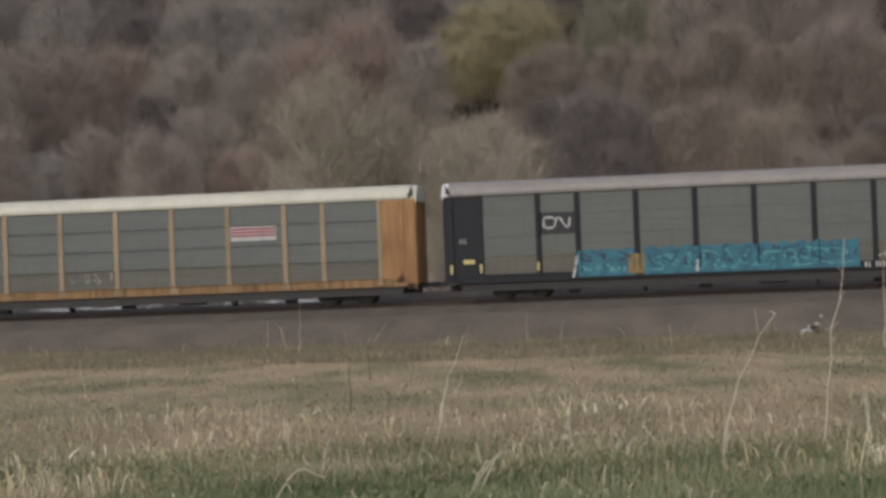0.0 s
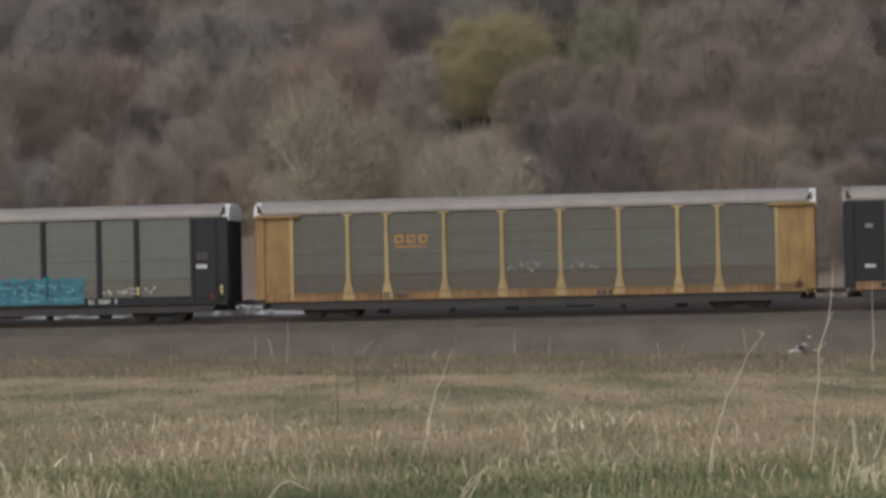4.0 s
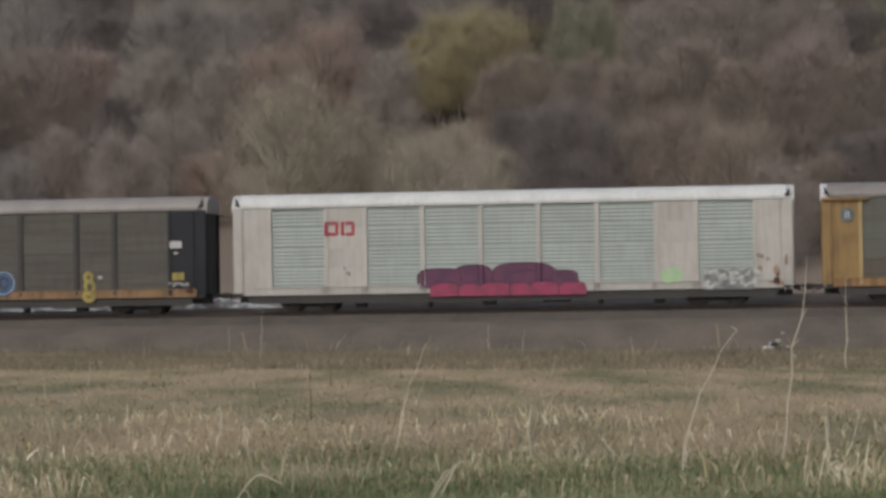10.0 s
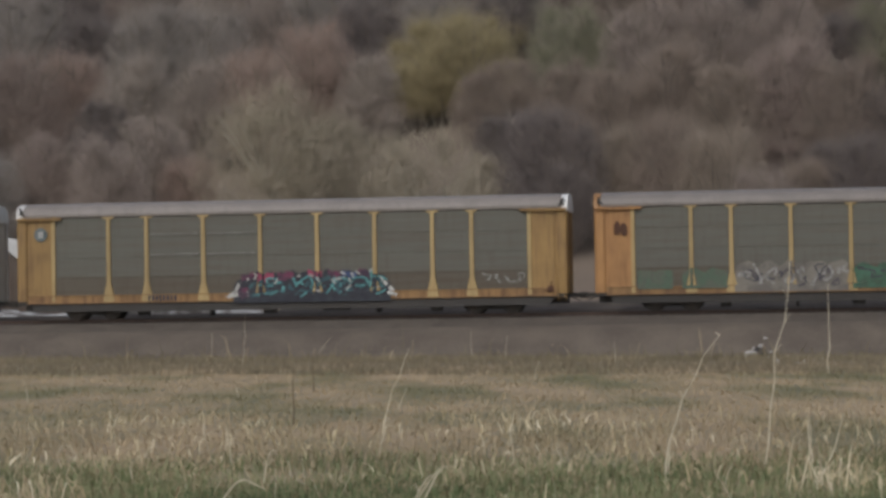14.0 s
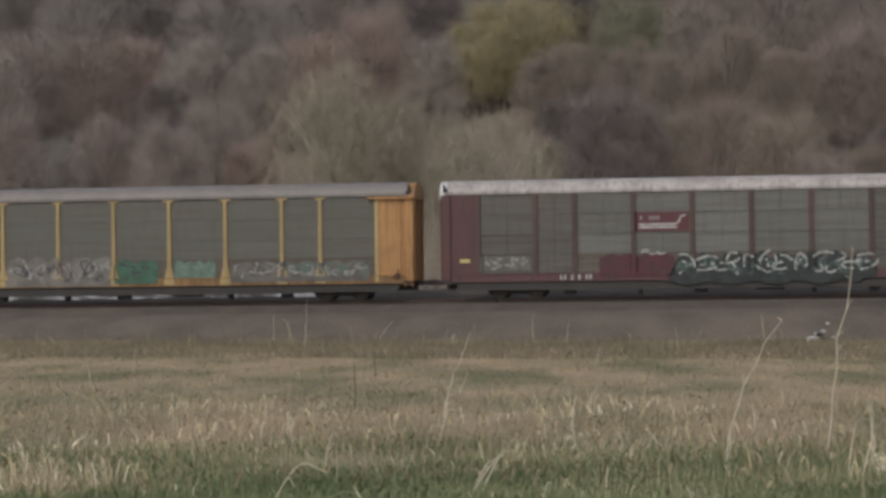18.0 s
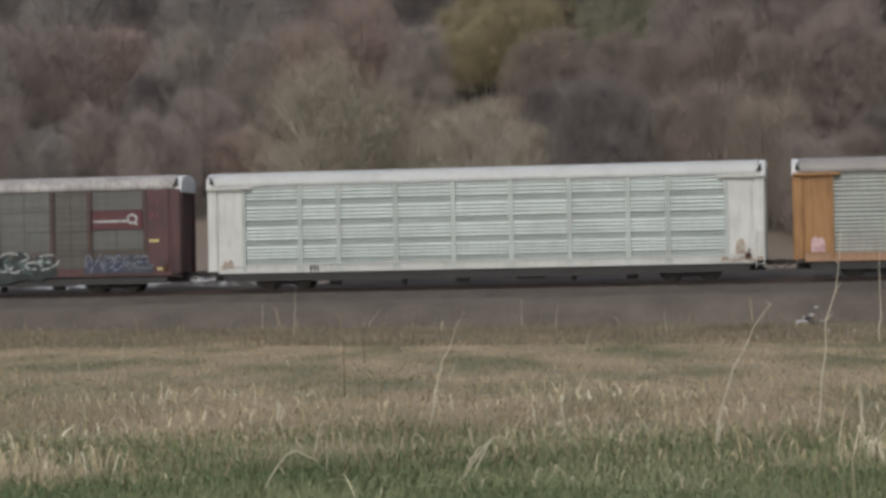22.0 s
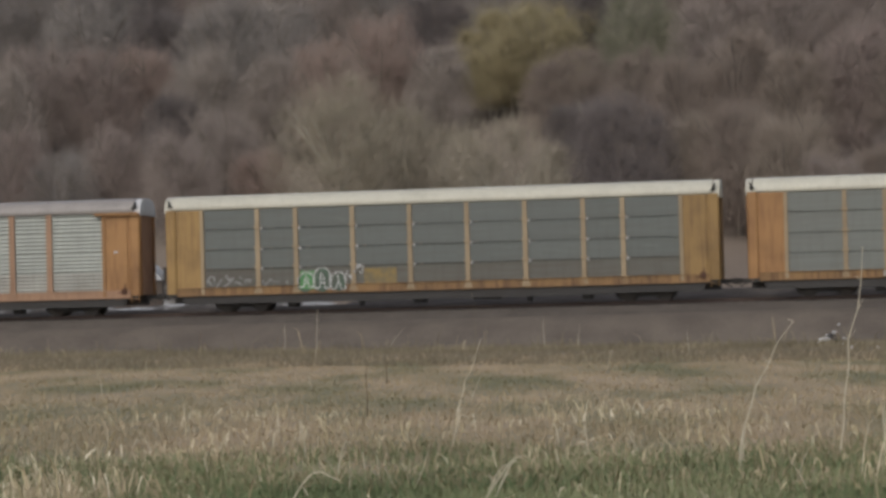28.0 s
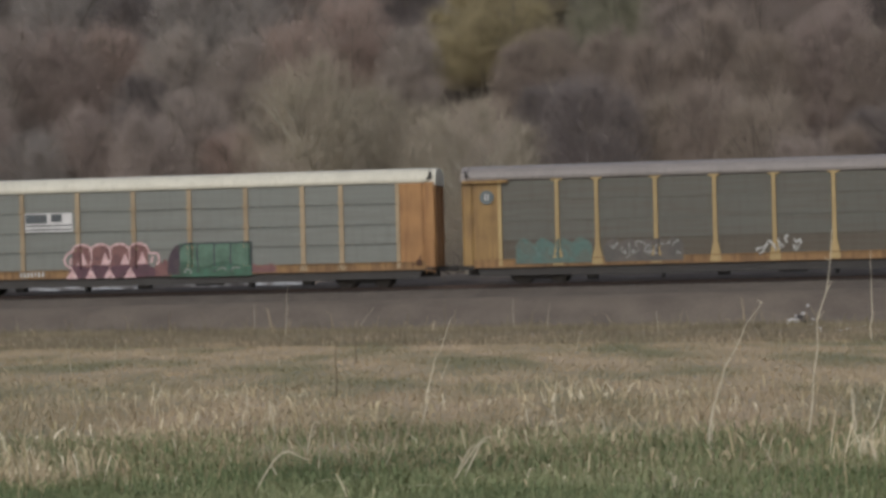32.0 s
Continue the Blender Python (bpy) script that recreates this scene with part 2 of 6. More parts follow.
def rod(bm, p, q, r, r2=None, seg=6):
    p, q = Vector(p), Vector(q)
    turn = (q - p).to_track_quat("Z", "Y").to_matrix()
    rings = []
    for c, k in ((p, r), (q, r if r2 is None else r2)):
        rings.append([bm.verts.new(c + turn @ Vector((k * math.cos(2 * math.pi * i / seg), k * math.sin(2 * math.pi * i / seg), 0))) for i in range(seg)])
    for i in range(seg):
        j = (i + 1) % seg
        bm.faces.new((rings[0][i], rings[0][j], rings[1][j], rings[1][i]))
    bm.faces.new(list(reversed(rings[0]))), bm.faces.new(rings[1])
    return bm


def tube(pts, r, taper=0.6, seg=5):
    """A bent tapering stem through the points, one closed skin."""
    bm, rings = bmesh.new(), []
    for i, p in enumerate(pts):
        way = (pts[min(i + 1, len(pts) - 1)] - pts[max(i - 1, 0)]).normalized()
        turn = way.to_track_quat("Z", "Y").to_matrix()
        k = r * (1 - taper * i / (len(pts) - 1))
        rings.append([bm.verts.new(p + turn @ Vector((k * math.cos(2 * math.pi * a / seg), k * math.sin(2 * math.pi * a / seg), 0))) for a in range(seg)])
    for a, b in zip(rings, rings[1:]):
        for i in range(seg):
            bm.faces.new((a[i], a[(i + 1) % seg], b[(i + 1) % seg], b[i]))
    bm.faces.new(list(reversed(rings[0]))), bm.faces.new(rings[-1])
    return bm


def soup(name, co, faces, material, smooth=False):
    """A mesh from arrays: points (n, 3) and triangles (m, 3)."""
    me = bpy.data.meshes.new(name)
    me.vertices.add(len(co))
    me.vertices.foreach_set("co", np.asarray(co, np.float32).ravel())
    f = np.asarray(faces, np.int32)
    me.loops.add(f.size)
    me.loops.foreach_set("vertex_index", f.ravel())
    me.polygons.add(len(f))
    me.polygons.foreach_set("loop_start", np.arange(0, f.size, f.shape[1], dtype=np.int32))
    me.update(calc_edges=True)
    me.validate()
    me.materials.append(material)
    return me


# ---- the line of the track ----
TURN, GRADE = radians(7.235), 0.00977
SIDE_Y, RAIL_Z = 137.11, 2.06
HALF = 1.525                       # half a car's width
CAR_L, PITCH = 27.35, 28.64


def along(s, back=0.0, up=0.0):
    """A place s metres along the near side of the train, back metres behind it, up above the rails."""
    return Vector((s * math.cos(TURN) + back * math.sin(TURN), SIDE_Y - s * math.sin(TURN) + back * math.cos(TURN), RAIL_Z + GRADE * s + up))


def track_pose(s, back=0.0, up=0.0):
    p = along(s, back, up)
    return pose(*p, 0, math.degrees(-math.atan(GRADE)), math.degrees(-TURN))


# ---- ground ----
def lay(x, y):
    """Along and behind the train's near side, for places on the plan (arrays)."""
    dy = y - SIDE_Y
    return x * math.cos(TURN) - dy * math.sin(TURN), x * math.sin(TURN) + dy * math.cos(TURN)


def height(x, y):
    s, b = lay(x, y)
    rail = RAIL_Z + GRADE * np.clip(s, -380, 380)
    centre = b - HALF
    field = -0.08 + 0.02 * np.sin(x * 0.13 + 1.0) * np.sin(y * 0.05) + 0.008 * np.sin(x * 0.41 + y * 0.11)
    front = np.clip((-centre - 3.2) / 4.2, 0, 1)
    front = front * front * (3 - 2 * front)
    z = (rail - 0.62) * (1 - front) + field * front
    # a low cinder bank behind the track, where there is no gravel
    bank = np.clip((centre - 3.4) / 3.0, 0, 1) * np.clip((s + 13) / 4, 0, 1) * np.clip((30 - centre) / 8, 0, 1)
    berm = 0.84 * np.exp(-((centre - 4.7) / 1.0) ** 2)          # added cinder berm all along the line, standing in for shadow on the ballast
    z = z + np.maximum(1.15 * bank * bank * (3 - 2 * bank), berm)
    hill = np.clip(centre - 62, 0, 400)
    rise = 0.40 * hill - 0.0003 * hill ** 2 + 1.6 * np.sin(x * 0.021 + 2) * np.clip(hill / 60, 0, 1) + 1.2 * np.sin(x * 0.06 + y * 0.05) * np.clip(hill / 60, 0, 1)
    return z + rise


def sheet(name, xs, ys, material):
    gx, gy = np.meshgrid(xs, ys)
    co = np.stack([gx.ravel(), gy.ravel(), height(gx, gy).ravel()], 1)
    w = len(xs)
    i = (np.arange(len(ys) - 1)[:, None] * w + np.arange(w - 1)[None]).ravel()
    return soup(name, co, np.stack([i, i + 1, i + w + 1, i + w], 1), material)


def spread(*runs):
    return np.concatenate([np.arange(a, b, c) for a, b, c in runs])


def build_ground():
    xs = spread((-1500, -400, 100), (-400, -60, 10), (-60, 60, 1.0), (60, 400, 10), (400, 1501, 100))
    ys = spread((-1200, -60, 95), (-60, 20, 8), (20, 120, 1.25), (120, 152, 0.5), (152, 200, 3), (200, 560, 9), (560, 1600, 130))
    me = sheet("ground", xs, ys, GROUND)
    return tagged(part("ground", me, None), "field of dry and green grass rising to a wooded hillside", "ground", kind="structure")


build_ground()

# ballast, ties and rails
bed = thing("railway_track", track_pose(0, HALF), "single railway track on a dark crushed stone bed", "railway track", kind="structure")
bm = extruded(bmesh.new(), [(-3.3, -0.75), (-1.95, -0.25), (-1.35, -0.20), (1.35, -0.20), (1.95, -0.25), (3.3, -0.75)], "x", -420, 420)
part("ballast", bm, BALLAST, bed)
for side in (-0.76, 0.76):
    bm = extruded(bmesh.new(), [(side - 0.07, -0.17), (side + 0.07, -0.17), (side + 0.07, -0.15), (side + 0.012, -0.12), (side + 0.012, -0.05), (side + 0.035, -0.035),
                                (side + 0.035, 0), (side - 0.035, 0), (side - 0.035, -0.035), (side - 0.012, -0.05), (side - 0.012, -0.12), (side - 0.07, -0.15)], "x", -420, 420)
    part("rail", bm, RAIL, bed, "rusty steel rail")

# ties: single ones along the stretch before the field, the rest of the line in one mesh
tie_mesh = bpy.data.meshes.new("tie")
bm = boxed(-0.115, -1.3, -0.36, 0.115, 1.3, -0.172, bevel=0.012)
bm.to_mesh(tie_mesh)
bm.free()
for k in range(-80, 70):
    ob = part("tie", tie_mesh, TIE, bed)
    ob.matrix_basis = pose(k * 0.535, 0.03 * math.sin(k * 2.3), 0, 0, 0, 1.2 * math.sin(k * 1.7))
bm = bmesh.new()
for k in [*range(-760, -80), *range(70, 760)]:
    box(bm, k * 0.535 - 0.115, -1.3, -0.36, k * 0.535 + 0.115, 1.3, -0.172)
tagged(part("ties", bm, TIE, bed), kind="stuff")


# ---- the autorack cars ----
DOOR = 1.93
BAYS = [2.72, 1.92, 2.84, 2.84, 2.83, 2.84, 2.84, 1.92, 2.74]     # side bays between the two end sections
POSTS = [DOOR + sum(BAYS[:i]) for i in range(10)]
SILL_LO, SILL_HI, WALL_HI, TOP = 0.80, 1.20, 5.08, 5.79
ROWS = [(1.20, 2.10), (2.10, 3.06), (3.06, 4.06), (4.06, 5.06)]      # four panels, one above the other

MESHES = {}


def shared(key, make, material):
    """One mesh for alike pieces; made once for each material."""
    k = (key, material.name)
    if k not in MESHES:
        bm = make()
        me = bpy.data.meshes.new(key[0] if isinstance(key, tuple) else key)
        bm.to_mesh(me)
        bm.free()
        me.materials.append(material)
        MESHES[k] = me
    return MESHES[k]


def put(name, key, make, material, parent, x=0.0, y=0.0, z=0.0, label="", turned=False):
    ob = new(name, shared(key, make, material))
    ob.parent = parent
    ob.matrix_basis = pose(x, y, z, 0, 0, 180 if turned else 0)
    return tagged(ob, label)


def seam_panel(w, h):
    """Flat steel panel with a folded lap and a dark open joint above it."""
    return extruded(bmesh.new(), [(0.075, 0.02), (0.035, 0.02), (0.035, h - 0.06), (0.012, h - 0.055), (0.012, h - 0.03), (0.06, h - 0.03), (0.075, h - 0.005)], "x", 0.01, w - 0.01)


def flat_panel(w, h):
    """Panel butted close to its neighbours, only a shallow lap showing."""
    return extruded(bmesh.new(), [(0.07, 0.0), (0.035, 0.0), (0.035, h - 0.055), (0.05, h - 0.05), (0.05, h - 0.035), (0.03, h - 0.03), (0.03, h), (0.07, h)], "x", 0.0, w)


def louvre_panel(w, h, count=4, lip=0.105, plain=0.28):
    """Panel of sloping louvres, each catching the light on its upper face."""
    lower = h * plain
    step = (h - lower) / count
    line = [(0.10, 0.0), (0.08, 0.0), (0.08, lower)]
    for k in range(count):
        z = lower + k * step
        line += [(0.08, z + step * 0.02), (0.08 - lip, z + step * 0.30), (0.08 - lip, z + step * 0.46), (0.08, z + step * 0.92)]
    return extruded(bmesh.new(), line + [(0.08, h), (0.10, h)], "x", 0.01, w - 0.01)


def even_louvre(w, h):
    return louvre_panel(w, h, 5, 0.036, 0.05)


def vent_strip(w, h):
    """Perforated strip under the louvres, folded at both edges and along its middle."""
    return extruded(bmesh.new(), [(0.079, 0.01), (0.06, 0.01), (0.06, 0.03), (0.07, 0.04), (0.07, h * 0.45), (0.055, h * 0.5), (0.055, h * 0.56), (0.07, h * 0.6), (0.07, h - 0.02), (0.079, h - 0.01)], "x", 0.02, w - 0.02)


def fine_louvre(w, h):
    return louvre_panel(w, h, 5, 0.020, 0.08)


def split_panel(w, h):
    """Two plates side by side with a gap between them, as on the older cars."""
    return extruded(bmesh.new(), [(0.0, 0.085), (0.0, 0.06), (0.04, 0.06), (0.05, 0.03), (w / 2 - 0.03, 0.03), (w / 2 - 0.025, 0.06), (w / 2 + 0.025, 0.06), (w / 2 + 0.03, 0.03),
                                  (w - 0.05, 0.03), (w - 0.04, 0.06), (w, 0.06), (w, 0.085)], "z", 0.013, h - 0.013)


def solid_panel(w, h):
    return extruded(bmesh.new(), [(0.0, 0.07), (0.0, 0.01), (w / 2 - 0.03, 0.01), (w / 2 - 0.03, -0.005), (w / 2 + 0.03, -0.005), (w / 2 + 0.03, 0.01), (w, 0.01), (w, 0.07)], "z", 0.0, h)


def flared_post():
    """Side post with a wide foot and a cap."""
    bm = bmesh.new()
    h = WALL_HI - SILL_LO - 0.1
    extruded(bm, [(-0.27, 0.0), (0.27, 0.0), (0.25, 0.30), (0.10, 0.95), (0.085, h - 0.12), (0.13, h - 0.10), (0.28, h - 0.06), (0.28, h),
                  (-0.28, h), (-0.28, h - 0.06), (-0.13, h - 0.10), (-0.085, h - 0.12), (-0.10, 0.95), (-0.25, 0.30)], "y", -0.065, 0.075)
    box(bm, -0.035, -0.10, 0.5, 0.035, -0.06, h - 0.2)
    return bm


def plain_post():
    bm = boxed(-0.13, -0.045, 0.0, 0.13, 0.075, WALL_HI - SILL_LO - 0.1)
    box(bm, -0.05, -0.085, 0.1, 0.05, -0.04, WALL_HI - SILL_LO - 0.25)
    return bm


def slim_post():
    bm = boxed(-0.11, -0.04, 0.0, 0.11, 0.075, WALL_HI - SILL_LO - 0.1)
    extruded(bm, [(-0.22, 0.0), (0.22, 0.0), (0.08, 0.6), (-0.08, 0.6)], "y", -0.05, -0.035)
    return bm


def wide_post():
    bm = boxed(-0.14, -0.045, 0.0, 0.14, 0.075, WALL_HI - SILL_LO - 0.1)
    extruded(bm, [(-0.24, 0.0), (0.24, 0.0), (0.13, 0.6), (-0.13, 0.6)], "y", -0.055, -0.04)
    return bm


def clip_post():
    """Slim post with small bolted clips at the panel seams."""
    bm = slim_post()
    for z in (1.35, 2.3, 3.3):
        box(bm, -0.16, -0.06, z - SILL_LO + 0.7, 0.16, -0.03, z - SILL_LO + 0.82)
    return bm


def end_wall():
    """The solid section beside the end doors: plate, rounded corner post, groove and door edge, from the car's end inward."""
    bm = bmesh.new()
    box(bm, 0.66, -0.01, 0.95, DOOR - 0.05, 0.09, WALL_HI - 0.03)
    box(bm, 0.52, 0.05, 0.95, 0.68, 0.09, WALL_HI - 0.03)
    extruded(bm, [(0.0, 0.10), (0.03, 0.0), (0.10, -0.045), (0.44, -0.045), (0.52, -0.01), (0.52, 0.12), (0.06, 0.34), (0.0, 0.34)], "z", 0.92, WALL_HI - 0.02)
    for z in (1.9, 2.9, 3.9):
        box(bm, 0.70, -0.018, z, DOOR - 0.2, 0.0, z + 0.05)
    return bm


def edge_post():
    return boxed(DOOR - 0.16, -0.065, 0.88, DOOR + 0.02, 0.08, WALL_HI - 0.03, bevel=0.01)


def door_gap():
    """Dark slot between the corner post and the end plate."""
    return boxed(0.535, 0.055, 1.0, 0.645, 0.10, WALL_HI - 0.06)


def roof_profile(lift=0.0):
    pts = [(-0.06, WALL_HI), (-0.065, WALL_HI + 0.13), (0.05, WALL_HI + 0.33), (0.26, WALL_HI + 0.52), (0.62, WALL_HI + 0.64), (1.1, TOP - 0.02), (HALF, TOP)]
    pts = [(y, z + lift) for y, z in pts]
    return pts + [(2 * HALF - y, z) for y, z in reversed(pts[:-1])]


def roof_shell():
    bm = bmesh.new()
    prof = roof_profile()
    inner = [(y * 0.97 + 0.03 * HALF, z - 0.05) for y, z in reversed(prof)]
    extruded(bm, prof + inner, "x", 0.34, CAR_L - 0.34)
    # standing seams between the roof sheets
    for k in range(1, 18):
        x = 0.34 + k * (CAR_L - 0.68) / 18
        ring = roof_profile(0.012)
        lo = [bm.verts.new((x - 0.02, y - (0.012 if y < HALF else -0.012), z)) for y, z in ring]
        hi = [bm.verts.new((x + 0.02, y - (0.012 if y < HALF else -0.012), z)) for y, z in ring]
        for i in range(len(ring) - 1):
            bm.faces.new((lo[i], lo[i + 1], hi[i + 1], hi[i]))
    return bm


def roof_hood():
    """The hood at a roof's end, drawn in to the end doors; its outer end at x = 0."""
    bm = bmesh.new()
    prof = [(y * 0.965 + 0.035 * HALF, z - (0.02 if z > WALL_HI + 0.2 else 0.18)) for y, z in roof_profile()]
    return extruded(bm, prof, "x", -0.02, 0.30)


def hood_gusset():
    """Dark curved brace in the notch between roof and hood."""
    bm = bmesh.new()
    extruded(bm, [(0.14, WALL_HI + 0.14), (0.42, WALL_HI + 0.10), (0.45, WALL_HI + 0.13), (0.33, WALL_HI + 0.24), (0.22, WALL_HI + 0.46), (0.15, WALL_HI + 0.48), (0.20, WALL_HI + 0.26)], "y", -0.075, 0.08)
    return bm


def end_doors():
    """Ribbed folding doors across a car's end."""
    line = [(0.19, 0.10), (0.19, 2 * HALF - 0.10), (0.12, 2 * HALF - 0.10)]
    for k in range(8, -1, -1):
        y = 0.25 + k * 0.31
        line += [(0.12, y + 0.10), (0.06, y + 0.08), (0.06, y + 0.02), (0.12, y)]
    return extruded(bmesh.new(), line + [(0.12, 0.10)], "z", 0.95, WALL_HI + 0.25)


def sill_beam():
    bm = boxed(0.55, -0.05, SILL_LO, CAR_L - 0.55, 0.10, SILL_HI)
    box(bm, 0.55, -0.09, SILL_HI - 0.05, CAR_L - 0.55, -0.04, SILL_HI)
    box(bm, 0.55, -0.08, SILL_LO, CAR_L - 0.55, -0.04, SILL_LO + 0.05)
    return bm


def underframe():
    bm = boxed(0.2, 0.02, 0.74, CAR_L - 0.2, 2 * HALF - 0.02, 0.95)
    box(bm, 0.1, HALF - 0.35, 0.45, CAR_L - 0.1, HALF + 0.35, 0.75)
    # fish-belly side girder between the trucks
    extruded(bm, [(0.7, 0.76), (0.9, 0.40), (5.2, 0.40), (5.5, 0.36), (CAR_L - 5.5, 0.36), (CAR_L - 5.2, 0.40), (CAR_L - 0.9, 0.40), (CAR_L - 0.7, 0.76)], "y", 0.02, 0.12)
    for x in np.arange(6.5, CAR_L - 6, 1.4):
        box(bm, x, 0.1, 0.50, x + 0.1, 2 * HALF - 0.1, 0.75)
    # tanks, valves and boxes hung below
    for x, w, lo in ((6.0, 0.5, 0.16), (9.6, 0.15, 0.12), (12.3, 0.6, 0.2), (17.9, 0.2, 0.14), (20.6, 0.5, 0.16)):
        box(bm, x, 0.35, lo, x + w, 1.1, 0.5, bevel=0.03)
    rod(bm, (15.2, 0.7, 0.42), (16.6, 0.7, 0.42), 0.15, seg=10)
    return bm


def brake_rig():
    """Levers, hoses and beams that fill the space round the wheels."""
    bm = bmesh.new()
    extruded(bm, [(-1.5, 0.74), (-1.5, 0.30), (-1.3, 0.12), (-0.55, 0.10), (-0.3, 0.30), (0.3, 0.30), (0.55, 0.10), (1.3, 0.12), (1.5, 0.30), (1.5, 0.74)], "y", -0.55, -0.45)
    return bm


def truck_side():
    """Cast side frame with its spring opening, two to a truck."""
    bm = bmesh.new()
    extruded(bm, [(-1.25, 0.42), (-1.18, 0.62), (-0.60, 0.70), (0.60, 0.70), (1.18, 0.62), (1.25, 0.42), (1.05, 0.36), (0.70, 0.40), (0.42, 0.20), (-0.42, 0.20), (-0.70, 0.40), (-1.05, 0.36)], "y", -0.08, 0.08)
    for x in (-0.2, 0.0, 0.2):
        rod(bm, (x, -0.10, 0.28), (x, -0.10, 0.52), 0.075, seg=8)
    return bm


def wheel_set():
    """Two flanged wheels on an axle along y."""
    bm = bmesh.new()
    rod(bm, (0, -0.95, 0), (0, 0.95, 0), 0.08, seg=8)
    for k in (-1, 1):
        rod(bm, (0, k * 0.69, 0), (0, k * 0.72, 0), 0.48, seg=24)
        rod(bm, (0, k * 0.72, 0), (0, k * 0.82, 0), 0.457, seg=24)
        rod(bm, (0, k * 0.80, 0), (0, k * 0.86, 0), 0.16, seg=12)
        for a in range(4):
            c, s = math.cos(a * math.pi / 2), math.sin(a * math.pi / 2)
            rod(bm, (0.27 * c, k * 0.82, 0.27 * s), (0.27 * c, k * 0.835, 0.27 * s), 0.05, seg=6)
    return bm


def coupler():
    bm = boxed(-0.66, HALF - 0.10, 0.72, 0.1, HALF + 0.10, 0.94, bevel=0.02)
    box(bm, -0.74, HALF - 0.20, 0.68, -0.42, HALF + 0.16, 0.98, bevel=0.05)
    rod(bm, (-0.5, HALF - 0.55, 0.55), (0.1, HALF - 0.5, 0.8), 0.035)
    return bm


def ladder():
    bm = bmesh.new()
    for x in (0.08, 0.46):
        box(bm, x, -0.12, 0.6, x + 0.03, -0.09, 2.4)
    for k in range(5):
        rod(bm, (0.08, -0.105, 0.75 + 0.37 * k), (0.49, -0.105, 0.75 + 0.37 * k), 0.016)
    return bm


def latch():
    """Rusted hand-brake and door gear box low on the end section."""
    bm = boxed(-0.14, -0.10, 0.0, 0.14, 0.0, 0.30, bevel=0.03)
    rod(bm, (-0.32, -0.06, 0.08), (0.0, -0.06, 0.14), 0.025)
    rod(bm, (0.0, -0.06, 0.28), (0.06, -0.06, 0.52), 0.03)
    return bm


def surface(x, z, kind):
    """How far the car's side stands out at a place (negative: toward the field)."""
    if z < SILL_HI:
        return -0.092
    if x < DOOR or x > CAR_L - DOOR:
        return -0.068
    wide = 0.15 if kind == "plain" else 0.11
    if min(abs(x - p) for p in POSTS) < wide:
        return -0.105
    return 0.008


def patch(car, name, material, x0, x1, low, high, layer=1, label="", parent=None):
    """A coat of paint or a sheet fixed on a car's side, following its posts and sill; low and high are heights or functions of x."""
    lo = low if callable(low) else (lambda x: low)
    hi = high if callable(high) else (lambda x: high)
    bm, kind = bmesh.new(), car["posts"]
    n = max(2, int((x1 - x0) / 0.08))
    before = None
    for i in range(n + 1):
        x = x0 + (x1 - x0) * i / n
        za = lo(x)
        zb = max(hi(x), za + 0.03)
        mid = min(max(SILL_HI, za + 0.01), zb - 0.01)
        column = [bm.verts.new((x, surface(x, z + e, kind) - 0.004 * layer, z)) for z, e in ((za, 0.005), (mid, -0.005), (mid + 0.004, 0.005), (zb, -0.005))]
        if before:
            for k in range(3):
                bm.faces.new((before[k], column[k], column[k + 1], before[k + 1]))
        before = column
    return part(name, bm, material, parent or car, label)


def strokes(car, name, material, lines, width, layer=2, label="", parent=None):
    """Painted strokes along lines of (x, z) on a car's side, each one ribbon."""
    bm, kind = bmesh.new(), car["posts"]
    for order, line in enumerate(lines):
        fine = [line[0]]
        for (xa, za), (xb, zb) in zip(line, line[1:]):
            n = max(1, int(math.hypot(xb - xa, zb - za) / 0.12))
            fine += [(xa + (xb - xa) * k / n, za + (zb - za) * k / n) for k in range(1, n + 1)]
        before = None
        for k, (x, z) in enumerate(fine):
            (xa, za), (xb, zb) = fine[max(0, k - 1)], fine[min(len(fine) - 1, k + 1)]
            d = math.hypot(xb - xa, zb - za) or 1.0
            dx, dz = (xb - xa) / d, (zb - za) / d
            end = -1 if k == 0 else 1 if k == len(fine) - 1 else 0
            x, z = x + end * dx * width * 0.35, z + end * dz * width * 0.35
            y = surface(x, z, kind) - 0.004 * layer - 0.0005 * (order % 5)
            pair = [bm.verts.new((x - dz * width / 2 * s, y, z + dx * width / 2 * s)) for s in (1, -1)]
            if before:
                bm.faces.new((before[0], before[1], pair[1], pair[0]))
            before = pair
    ob = part(name, bm, material, parent or car, label)
    return tagged(ob, kind="stuff") if len(lines) > 1 else ob


